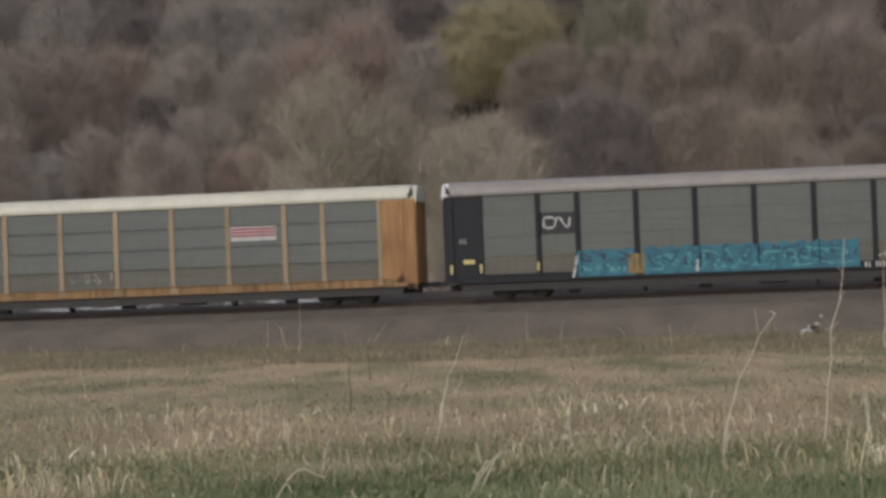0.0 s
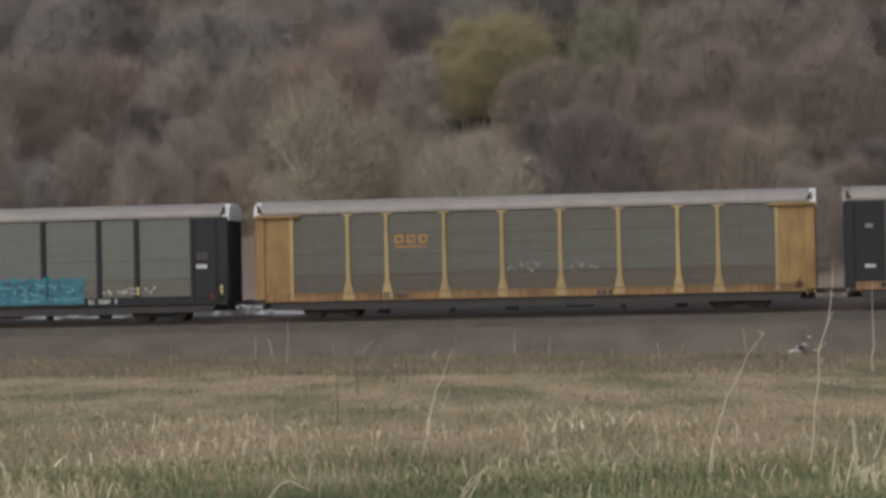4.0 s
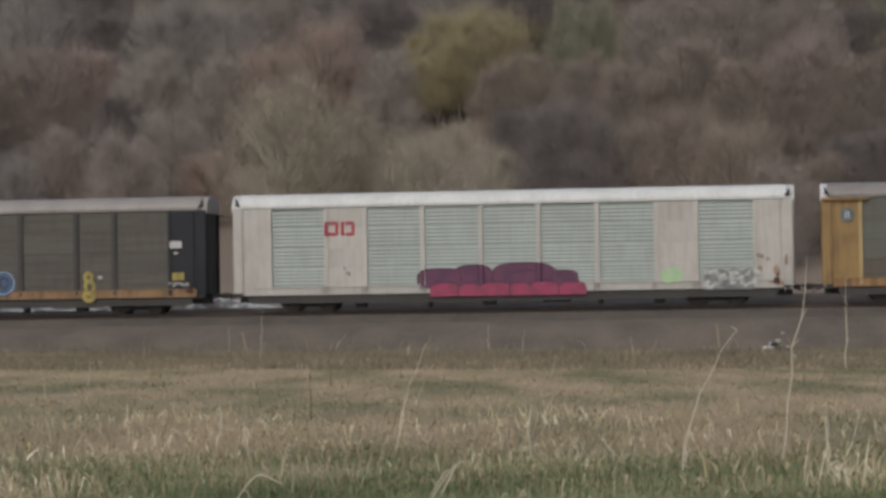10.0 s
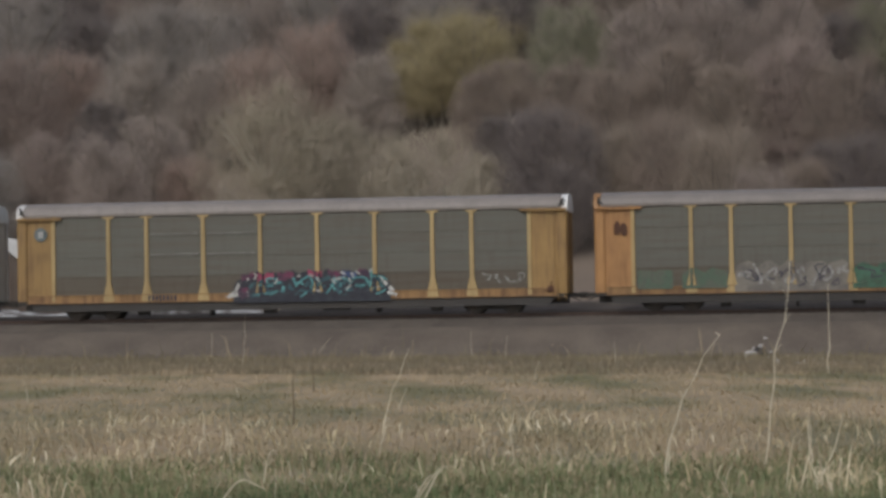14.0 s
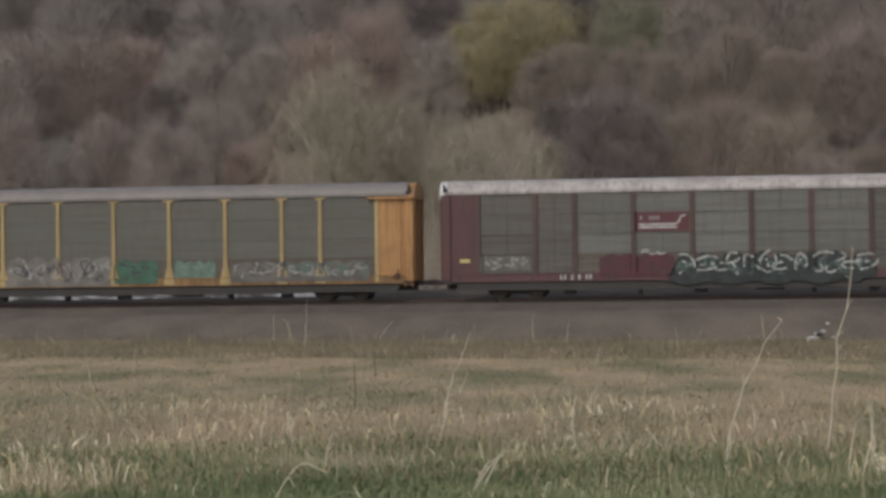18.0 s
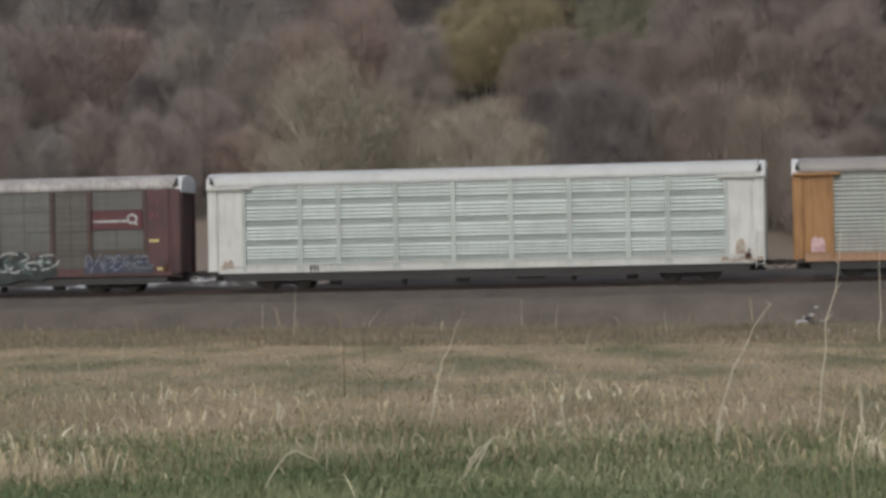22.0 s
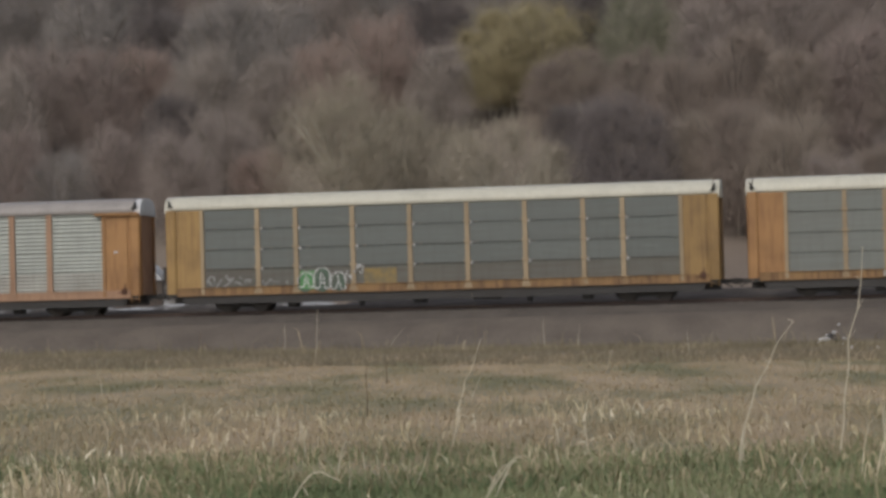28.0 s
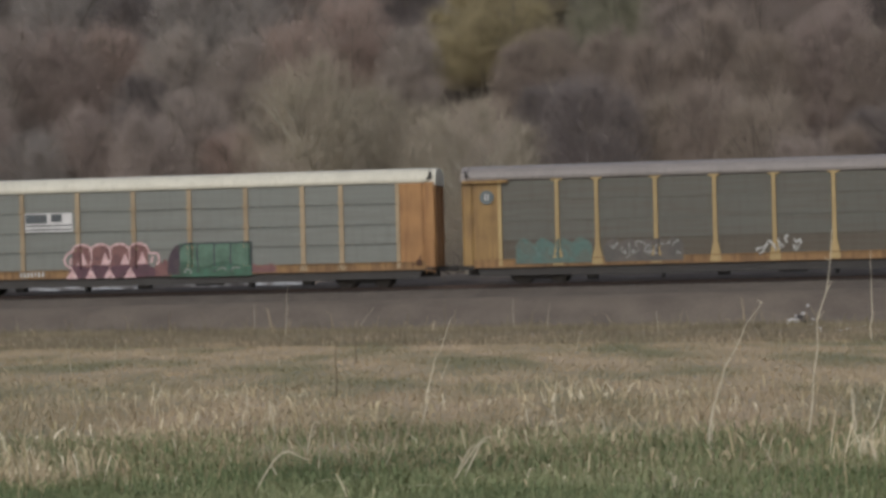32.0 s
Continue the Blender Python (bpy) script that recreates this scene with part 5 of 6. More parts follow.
for x, half in ((9.62, 0.26), (10.78, 0.24), (11.78, 0.22), (12.66, 0.26)):
    patch(car_pink, "graffiti_wedge", BLUSH, x - half, x + half, 1.42, peak(x, half, 1.42, 2.05), 3, parent=g)
for x, half in ((9.1, 0.3), (10.05, 0.27), (11.0, 0.27), (12.05, 0.3)):
    patch(car_pink, "graffiti_wedge", BLUSH, x - half, x + half, 0.76, peak(x, half, 0.76, 1.32), 3, parent=g)
g = patch(car_pink, "graffiti", BOTTLE, 14.15, 18.2, 0.72, lambda x: 2.36 - 0.5 * max(0.0, (14.75 - x) / 0.6) ** 2.2 + 0.05 * abs(math.sin(math.pi * (x - 14.75) / 0.86)) ** 0.4, 1, "green graffiti letters with dark plum shadow")
patch(car_pink, "graffiti_fill", FRESH, 14.55, 18.1, lambda x: 1.35 + 0.12 * math.sin(3.1 * x), lambda x: 2.3 - 0.35 * max(0.0, (15.0 - x) / 0.45) ** 2, 2, parent=g)
patch(car_pink, "graffiti_shadow", SHADOW_PLUM, 13.95, 14.55, 0.85, lambda x: 2.32 - 0.75 * ((14.5 - x) / 0.55) ** 2, 3, parent=g)
strokes(car_pink, "graffiti_outline", INK, [[(x, 2.34), (x - 0.02, 1.7), (x + 0.03, 0.95)] for x in (15.45, 16.3, 17.12, 18.16)] + [[(14.5, 2.2), (14.85, 2.38), (15.4, 2.34)], [(15.5, 2.36), (16.25, 2.38)], [(16.35, 2.36), (17.1, 2.38)], [(17.2, 2.36), (18.1, 2.36)]], 0.065, 3, parent=g)
strokes(car_pink, "graffiti_outline", FADED, [ring(14.98, 0.98, 0.16, 0.13, -60, 200), ring(16.7, 1.0, 0.2, 0.13, 20, 170), ring(17.4, 1.0, 0.24, 0.14, 40, 190)], 0.055, 3, parent=g)
patch(car_pink, "red_overspray", BRICK_ROSE, 13.3, 14.0, 0.8, scallop(1.35, 0.25, 13.3, 14.0, 2), 1)
patch(car_pink, "pink_overspray", BRICK_ROSE, 18.15, 19.4, 0.85, scallop(1.15, 0.1, 18.1, 19.4, 3), 1)
sill_numbers(car_pink, CHALK, 6.2, 14)
# last car: teal
badge(car_teal)
patch(car_teal, "graffiti", TEAL, 2.6, 6.3, 0.95, scallop(1.85, 0.3, 2.6, 6.3, 4), 1, "faded teal graffiti")
scrawl(car_teal, "graffiti_letter", spray("pale_teal_line", "5c736c", "54665f", 2.0, 0.4), 3.2, 5.2, 1.1, 1.9, 3, 0.10, 91, 2)
patch(car_teal, "overpaint", spray("brown_grey_overpaint", "625a52", "54504a", 1.2, 0.4), 6.9, 10.7, 0.95, scallop(1.8, 0.25, 6.9, 10.7, 5), 1)
scrawl(car_teal, "graffiti_letter", FADED, 7.0, 10.6, 1.05, 2.0, 6, 0.06, 92, 2)
scrawl(car_teal, "white_tag", CHALK, 14.2, 16.3, 1.05, 2.1, 4, 0.10, 93, 2, "white sprayed tag")


# ---- woods on the hillside ----
def limb(bm, p, d, length, r, rng, seg=5, bends=4):
    """A tapering bent limb; returns its points."""
    pts, q, v = [Vector(p)], Vector(p), Vector(d).normalized()
    for k in range(bends):
        v = (v + Vector((rng.uniform(-.22, .22), rng.uniform(-.22, .22), rng.uniform(-.02, .2)))).normalized()
        n = q + v * (length / bends)
        rod(bm, q, n, r * (1 - 0.8 * k / bends), r * (1 - 0.8 * (k + 1) / bends), seg)
        q = n
        pts.append(q.copy())
    return pts


def tree_meshes(seed, tall, wide, twigs, twig_len, twig_w, bark, skin, low=0.16, limbs=1.0, loose_share=0.38, lobes=26, reach=0.33):
    """Trunk with limbs, and a crown of fine twigs in uneven lobes round the limbs' ends; low: where the crown begins."""
    rng = random.Random(seed)
    bm = bmesh.new()
    rod(bm, (0, 0, -1.0), (0.1, 0, tall * 0.3), tall * 0.017, tall * 0.012, 7)
    tips = []
    for k in range(11):
        a = k * 2.4 + rng.uniform(-.4, .4)
        z = tall * rng.uniform(0.18, 0.42)
        out = rng.uniform(0.35, 1.0)
        pts = limb(bm, (0.05, 0, z), (out * math.cos(a), out * math.sin(a), rng.uniform(0.7, 1.5)), tall * rng.uniform(0.42, 0.60) * (0.74 if limbs > 1 else 1), tall * 0.0065 * limbs, rng)
        tips += pts[2:]
        for p in pts[2:4]:
            b = a + rng.uniform(-1, 1)
            tips += limb(bm, p, (math.cos(b), math.sin(b), 0.9), tall * 0.2, tall * 0.0045 * limbs, rng, 4, 3)[1:]
    trunk = bpy.data.meshes.new("trunk")
    bm.to_mesh(trunk)
    bm.free()
    trunk.materials.append(bark)
    r = np.random.RandomState(seed)
    n, k = twigs, lobes
    # lobes set round an egg-shaped body
    la = r.uniform(0, 2 * np.pi, k)
    lz = r.uniform(low, 0.84, k)
    girth = np.sqrt(np.clip(1 - ((lz - 0.42) / 0.58) ** 2, 0.1, 1))
    lr = wide * reach * girth * r.uniform(0.5, 1.0, k)
    lobe = np.stack([lr * np.cos(la), lr * np.sin(la), lz * tall], 1)
    size = wide * r.uniform(0.15, 0.25, k)
    size = np.minimum(size, tall - lobe[:, 2])
    pick = r.choice(k, n, p=size ** 2 / (size ** 2).sum())
    c, rad = lobe[pick], size[pick]
    d = r.normal(size=(n, 3))
    d /= np.linalg.norm(d, axis=1)[:, None]
    p = c + d * (rad * np.minimum(1.1, np.abs(r.normal(0.0, 0.58, n))))[:, None]
    # a looser filling of the whole crown, down to the undergrowth
    loose = r.uniform(0, 1, n) < loose_share
    body = d * (r.uniform(0, 1, n) ** 0.4)[:, None] * np.array([wide * 0.46, wide * 0.46, tall * (0.52 - low / 2)]) + np.array([0, 0, tall * (0.36 + low / 2)])
    p = np.where(loose[:, None], body, p)
    p[:, 2] = np.clip(p[:, 2] - 0.2, 0.1, tall)
    axis = d * 0.45 + np.array([0, 0, 0.7]) + r.normal(size=(n, 3)) * 0.35
    axis /= np.linalg.norm(axis, axis=1)[:, None]
    side = np.cross(axis, r.normal(size=(n, 3)))
    side /= np.linalg.norm(side, axis=1)[:, None]
    L = (twig_len * r.uniform(0.5, 1.3, n))[:, None]
    W = (twig_w * r.uniform(0.6, 1.4, n))[:, None]
    co = np.stack([p - side * W, p + side * W, p + axis * L], 1)
    f = np.arange(n)[:, None] * 3 + np.array([0, 1, 2])
    crown = soup("crown", co.reshape(-1, 3), f, skin)
    return trunk, crown


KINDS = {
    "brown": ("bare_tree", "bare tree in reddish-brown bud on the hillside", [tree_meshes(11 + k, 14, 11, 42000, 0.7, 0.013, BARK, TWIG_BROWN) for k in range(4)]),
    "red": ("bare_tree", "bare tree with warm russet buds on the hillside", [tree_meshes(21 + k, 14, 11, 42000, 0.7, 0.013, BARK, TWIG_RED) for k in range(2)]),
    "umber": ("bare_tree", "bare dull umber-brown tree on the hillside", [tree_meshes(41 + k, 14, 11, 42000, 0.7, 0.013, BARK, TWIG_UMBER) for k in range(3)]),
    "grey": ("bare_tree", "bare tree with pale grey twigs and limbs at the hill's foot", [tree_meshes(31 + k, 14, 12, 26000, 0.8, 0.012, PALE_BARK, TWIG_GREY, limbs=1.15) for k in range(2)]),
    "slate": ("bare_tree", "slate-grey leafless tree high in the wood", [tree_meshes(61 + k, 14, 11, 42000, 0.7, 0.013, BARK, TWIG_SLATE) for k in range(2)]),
    "dark": ("bare_tree", "leafless tree with the wood's shadow painted into its dark twigs", [tree_meshes(51 + k, 14, 11, 42000, 0.7, 0.013, BARK, TWIG_SHADOW) for k in range(2)]),
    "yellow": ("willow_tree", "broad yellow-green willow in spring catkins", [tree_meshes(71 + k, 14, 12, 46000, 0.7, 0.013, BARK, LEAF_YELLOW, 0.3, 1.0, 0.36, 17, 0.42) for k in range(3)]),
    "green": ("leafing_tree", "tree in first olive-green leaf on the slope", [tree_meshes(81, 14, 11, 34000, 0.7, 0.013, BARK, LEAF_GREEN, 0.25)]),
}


def plant(kind, x, y, size, turn, k=0, group="trees of the hillside wood", broad=1.0):
    name, label, forms = KINDS[kind]
    trunk, crown = forms[k % len(forms)]
    z = float(height(np.array([x]), np.array([y]))[0])
    t = thing(name, pose(x, y, z - 0.2, 0, 0, turn) @ Matrix.Diagonal((size * broad, size * broad, size, 1)), label, "tree", group)
    part("trunk", trunk, None, t)
    part("crown", crown, None, t)
    return t


# crowns that stand out: kind, sideways and upward of the eye per metre of depth for the crown's top, breadth per metre
FOOT = [
    ("brown", -0.2025, 0.0621, 0.040), ("brown", -0.1825, 0.0639, 0.038), ("slate", -0.1645, 0.0560, 0.034), ("brown", -0.1445, 0.0640, 0.032),
    ("brown", -0.1205, 0.0615, 0.034), ("red", -0.0925, 0.0552, 0.026), ("grey", -0.0640, 0.0825, 0.056), ("grey", -0.0430, 0.0700, 0.034),
    ("grey", -0.0085, 0.0663, 0.056), ("grey", -0.0285, 0.0620, 0.034), ("grey", 0.0120, 0.0561, 0.026), ("brown", -0.1054, 0.0700, 0.034),
    ("brown", 0.0370, 0.0470, 0.026), ("umber", 0.0580, 0.0640, 0.034), ("umber", 0.0766, 0.0690, 0.040), ("umber", 0.0965, 0.0650, 0.040),
    ("brown", 0.1114, 0.0502, 0.032), ("umber", 0.1250, 0.0520, 0.030), ("dark", 0.1345, 0.0600, 0.030), ("dark", 0.1495, 0.0640, 0.036),
]
SLOPE = [
    ("brown", -0.2063, 0.0921, 0.040), ("brown", -0.1863, 0.0859, 0.038), ("brown", -0.1703, 0.0938, 0.036), ("red", -0.1343, 0.0925, 0.032),
    ("brown", -0.1503, 0.0917, 0.036), ("dark", -0.1240, 0.0760, 0.028), ("brown", -0.1120, 0.0905, 0.036), ("brown", -0.0880, 0.0880, 0.034),
    ("red", -0.0693, 0.0940, 0.036), ("red", -0.0482, 0.1030, 0.036), ("brown", -0.0285, 0.0905, 0.028), ("dark", 0.0356, 0.0740, 0.046),
    ("dark", 0.0200, 0.0700, 0.030), ("umber", 0.0210, 0.0890, 0.030), ("umber", 0.0420, 0.0880, 0.030), ("umber", 0.0577, 0.0852, 0.034), ("umber", 0.0777, 0.0938, 0.042),
    ("umber", 0.0987, 0.0859, 0.038), ("brown", 0.1187, 0.0961, 0.042), ("umber", 0.1397, 0.0900, 0.040), ("dark", 0.1560, 0.0795, 0.034),
]
UPPER = [
    ("yellow", 0.0070, 0.1052, 0.034), ("yellow", -0.0050, 0.1020, 0.028), ("yellow", 0.0180, 0.1025, 0.026), ("yellow", -0.0155, 0.0945, 0.021),
    ("yellow", -0.0030, 0.0935, 0.027), ("yellow", -0.0105, 0.0890, 0.024), ("umber", 0.0100, 0.0835, 0.024),
    ("green", 0.0420, 0.1080, 0.034), ("green", 0.0520, 0.1002, 0.026), ("dark", -0.0300, 0.1112, 0.034), ("slate", -0.1521, 0.1147, 0.040),
    ("dark", -0.1250, 0.1060, 0.034), ("slate", -0.1062, 0.1094, 0.038), ("slate", -0.0860, 0.1083, 0.038), ("brown", -0.0671, 0.1131, 0.034),
    ("brown", 0.0688, 0.1091, 0.038), ("brown", 0.0939, 0.1139, 0.040), ("brown", 0.1189, 0.1120, 0.036), ("dark", 0.1400, 0.1060, 0.028), ("green", 0.1528, 0.1085, 0.030),
    ("slate", -0.0481, 0.1169, 0.036), ("dark", 0.0219, 0.1164, 0.036), ("slate", -0.0041, 0.1176, 0.036),
]

rng = random.Random(4)
MARKED = []
for kind, u, e, w in FOOT + SLOPE + UPPER:
    # the depth at which a tree of that breadth has a natural height on the slope
    best = None
    for y in range(203, 430, 3):
        ground = float(height(np.array([u * y]), np.array([float(y)]))[0])
        tall = EYE_Z + e * y - ground
        ratio = tall / (w * y)
        if best is None or abs(ratio - 1.2) < abs(best[0] - 1.2):
            best = (ratio, y, tall)
    _, y, tall = best
    size = tall / 12.9
    plant(kind, u * y, y, size, rng.uniform(0, 360), rng.randint(0, 3), broad=min(1.5, max(0.7, w * y / (size * 11))))
    MARKED.append((u, e, w, y))
for row, y in enumerate((212, 224, 237, 250, 264, 279)):
    x = -0.29 * y + rng.uniform(0, 8)
    while x < 0.25 * y:
        yy, size = y + rng.uniform(-5, 5), rng.uniform(0.75, 1.1)
        u = x / yy
        e = (float(height(np.array([x]), np.array([yy]))[0]) + 13.6 * size - EYE_Z) / yy
        hides = any(abs(u - m[0]) < m[2] * 0.5 + 0.018 and yy < m[3] + 2 and e > m[1] - 0.016 for m in MARKED)
        if not hides:
            kind = rng.choice(("slate", "brown", "brown", "dark") if u < 0 else ("umber", "brown", "umber", "dark"))
            plant(kind, x, yy, size, rng.uniform(0, 360), rng.randint(0, 3))
        x += 8.0 * rng.uniform(0.7, 1.3)


# ---- grass of the field ----
def grass(name, n, near, far, tall, width, material, label, seed, lean=0.35, patchy=0.0, edge=0.0, droop=0.5):
    r = np.random.RandomState(seed)
    y = np.sqrt(r.uniform(near ** 2, far ** 2, n))
    x = y * r.uniform(-0.235, 0.19, n)
    _, b = lay(x, y)
    if name == "field_grass":
        keep0 = r.uniform(0, 1, n) < np.clip((-b - 6) / 22, 0.15, 1)
        x, y, b = x[keep0], y[keep0], b[keep0]
        n = len(x)
    if edge:
        keep0 = r.uniform(0, 1, n) < 1 - np.clip((y - near) / (far - near), 0, 1) ** edge
        x, y, b = x[keep0], y[keep0], b[keep0]
        n = len(x)
    keep = b < HALF - 11.5 + 6.5 * r.uniform(-1.0, 1.0, n) ** 3 + 0.5 * np.sin(x * 0.8)
    if patchy:
        keep &= (np.sin(x * 0.9 + 1.3 * np.sin(y * 0.35)) * np.sin(y * 0.5 + x * 0.3) + r.uniform(-1, 1, n)) > patchy
    x, y = x[keep], y[keep]
    m = len(x)
    z = height(x, y) - 0.02
    h = tall * r.uniform(0.45, 1.25, m) * (1 + 0.25 * np.sin(x * 0.7) * np.sin(y * 0.5))
    a, c = r.uniform(0, 2 * np.pi, m), r.uniform(0, 2 * np.pi, m)
    k = lean * r.uniform(0.2, 1.6, m) * h
    w = width * r.uniform(0.6, 1.4, m)
    dx, dy = np.cos(a) * k, np.sin(a) * k
    sx, sy = np.cos(c) * w / 2, np.sin(c) * w / 2 * 0.6
    sag = 1 - droop * r.uniform(0, 1, m) ** 2
    co = np.stack([
        np.stack([x - sx, y - sy, z], 1), np.stack([x + sx, y + sy, z], 1),
        np.stack([x - sx * 0.8 + dx * 0.28, y - sy * 0.8 + dy * 0.28, z + h * 0.72], 1), np.stack([x + sx * 0.8 + dx * 0.28, y + sy * 0.8 + dy * 0.28, z + h * 0.72], 1),
        np.stack([x + dx, y + dy, z + h * sag], 1)], 1)
    base = np.arange(m)[:, None] * 5
    f = np.concatenate([base + np.array([0, 1, 3]), base + np.array([0, 3, 2]), base + np.array([2, 3, 4])])
    return tagged(part(name, soup(name, co.reshape(-1, 3), f, material), None), label, "grass", kind="stuff")


grass("green_grass", 150000, 31, 49, 0.22, 0.012, GREEN, "fresh green grass among dry stems at the field's near edge", 1, lean=0.7, droop=0.8, patchy=-0.7, edge=0.8)
grass("tan_grass", 42000, 36, 66, 0.26, 0.009, TAN, "fine tan seed grass behind the green strip", 4, lean=1.1, droop=0.8, patchy=-0.4, edge=1.2)
grass("field_grass", 120000, 34, 137, 0.10, 0.028, MIDGRASS, "short dry and greenish grass across the field", 3, lean=0.8, droop=0.6)


def weed_belt():
    """Dead weeds and rough grass between the field and the railway slope."""
    r = np.random.RandomState(23)
    m = 16000
    s, b = r.uniform(-40, 28, m), -5.5 - 27 * r.uniform(0, 1, m) ** 0.75
    x, y = s * math.cos(TURN) + b * math.sin(TURN), SIDE_Y - s * math.sin(TURN) + b * math.cos(TURN)
    z, h = height(x, y) - 0.02, r.uniform(0.12, 0.40, m) * (1 + 1.2 * (r.uniform(0, 1, m) < 0.04))
    a, w = r.uniform(0, 2 * np.pi, m), r.uniform(0.012, 0.03, m)
    co = np.stack([np.stack([x - w, y, z], 1), np.stack([x + w, y, z], 1), np.stack([x + h * 0.45 * np.cos(a), y + h * 0.4 * np.sin(a), z + h], 1)], 1)
    tagged(part("weed_belt", soup("weed_belt", co.reshape(-1, 3), np.arange(m)[:, None] * 3 + np.array([0, 1, 2]), BELT_GRASS), None), "rough dull weeds between field and railway slope", "weeds", kind="stuff")


BELT_GRASS = blades("rough_weeds", [(0.15, hexed("6b6353")), (0.5, hexed("796e5c")), (0.9, hexed("8e826c"))])
weed_belt()


def slope_grass():
    """Thin dead grass on the railway slope."""
    r = np.random.RandomState(17)
    m = 9000
    s, b = r.uniform(-36, 26, m), -8.0 + 3.2 * r.uniform(-1, 1, m) ** 3
    x, y = s * math.cos(TURN) + b * math.sin(TURN), SIDE_Y - s * math.sin(TURN) + b * math.cos(TURN)
    z, h = height(x, y) - 0.02, r.uniform(0.1, 0.45, m)
    a, w = r.uniform(0, 2 * np.pi, m), r.uniform(0.015, 0.04, m)
    co = np.stack([np.stack([x - w, y, z], 1), np.stack([x + w, y, z], 1), np.stack([x + h * 0.6 * np.cos(a), y + h * 0.5 * np.sin(a), z + h], 1)], 1)
    tagged(part("slope_grass", soup("slope_grass", co.reshape(-1, 3), np.arange(m)[:, None] * 3 + np.array([0, 1, 2]), SLOPE_GRASS), None), "thin dead grass on the railway slope", "grass", kind="stuff")


SLOPE_GRASS = blades("dead_slope_grass", [(0.2, hexed("6c6450")), (0.6, hexed("807660")), (0.9, hexed("978b72"))])
slope_grass()


def patches(x, y):
    """Where the dry grass stands thick: about -1 to 1."""
    return 0.6 * np.sin(x * 0.9 + 1.3 * np.sin(y * 0.21)) + 0.4 * np.sin(y * 0.33 - x * 0.5 + 2.0)


def broken_blades(name, roots, tall, width, material, label, seed, kink=1.0, fan=0.35):
    """Withered blades: each rises, breaks over at a knee of its own height and hangs or lies from there. Roots are (x, y, size)."""
    r = np.random.RandomState(seed)
    n, m = 8, len(roots)
    roots = np.array(roots)
    x, y, k = roots.T
    z = height(x, y) - 0.01
    L = tall * k * r.uniform(0.55, 1.25, m)
    a, c = r.uniform(0, 2 * np.pi, m), r.uniform(0, 2 * np.pi, m)
    tilt, knee = fan * r.normal(size=m), r.uniform(0.4, 0.95, m)
    bend = kink * r.uniform(0.5, 2.5, m) * np.sign(tilt + 1e-6)
    w = width * r.uniform(0.6, 1.5, m) / 2
    out, up = np.zeros(m), np.zeros(m)
    rows = []
    for j in range(n):
        f = j / (n - 1)
        if j:
            angle = tilt + 0.25 * np.sign(tilt) * f + bend * np.clip((f - knee) / 0.16 + 0.5, 0, 1)
            out, up = out + np.sin(angle) * L / (n - 1), up + np.cos(angle) * L / (n - 1)
        wide = w * (1.0 - 0.75 * max(0.0, f - 0.6) / 0.4) * (0.7 + 0.3 * min(1.0, 4 * f))
        for e in (-1, 1):
            rows.append(np.stack([x + out * np.cos(a) + e * wide * np.cos(c), y + out * np.sin(a) + e * wide * np.sin(c) * 0.6, np.maximum(z + up, z + 0.01)], 1))
    co = np.stack(rows, 1).reshape(-1, 3)
    base = (np.arange(m)[:, None] * 2 * n + np.arange(n - 1)[None] * 2).reshape(-1, 1)
    return tagged(part(name, soup(name, co, base + np.array([0, 1, 3, 2]), material), None), label, "grass", kind="stuff")


def scatter(count, near, far, seed, thick=0.0, share=1.0):
    """Roots strewn over the near field, closer together in its dry patches."""
    r, got = np.random.RandomState(seed), []
    while len(got) < count:
        y = near + (far - near) * r.uniform() ** share
        x = y * r.uniform(-0.225, 0.185)
        if patches(x, y) + r.uniform(-0.9, 0.9) > thick:
            got.append((x, y, r.uniform(0.5, 1.1)))
    return got


def clump(x, y, spread_x, spread_y, count, seed):
    r = np.random.RandomState(seed)
    return [(x + spread_x * r.normal(), y + spread_y * r.normal(), r.uniform(0.6, 1.2)) for _ in range(count)]


r = np.random.RandomState(31)
WEEDY = []
while len(WEEDY) < 420:
    q = along(r.uniform(-40, 27), -5.2 - 5.0 * r.uniform() ** 1.5)
    WEEDY.append((q.x, q.y, r.uniform(0.3, 1.2)))
broken_blades("slope_weeds", WEEDY, 0.95, 0.030, SLOPE_GRASS, "thin dead weed stems on the railway slope", 13, kink=0.6, fan=0.3)
broken_blades("pale_slope_weeds", WEEDY[:75], 1.35, 0.034, STRAW, "pale curled weed stems on the railway slope", 14, kink=0.8, fan=0.35)
# single bleached stalks standing out of the near grass
rs = random.Random(12)
STALKS = [(36 + 26 * rs.random() ** 1.5, rs.uniform(-0.2, 0.165)) for _ in range(18)]

broken_blades("dry_grass", scatter(1350, 38, 64, 2, 0.0, 0.9), 0.46, 0.022, DRY, "broken bleached blades of dry grass over the green", 5, kink=1.25)
broken_blades("dry_litter_grass", scatter(4600, 38, 72, 3, -0.3, 0.95), 0.32, 0.019, STRAW, "low tangle of tan withered grass", 6, fan=0.6)
broken_blades("green_edge_blades", scatter(420, 32, 48, 4, -0.6), 0.42, 0.019, DRY, "scattered bleached blades in the green strip", 7, fan=0.6)
broken_blades("dry_clump", clump(-6.15, 36.2, 0.6, 0.6, 120, 8), 0.80, 0.018, DRY, "wide slumped clump of bleached dry grass", 9, kink=1.2, fan=0.55)
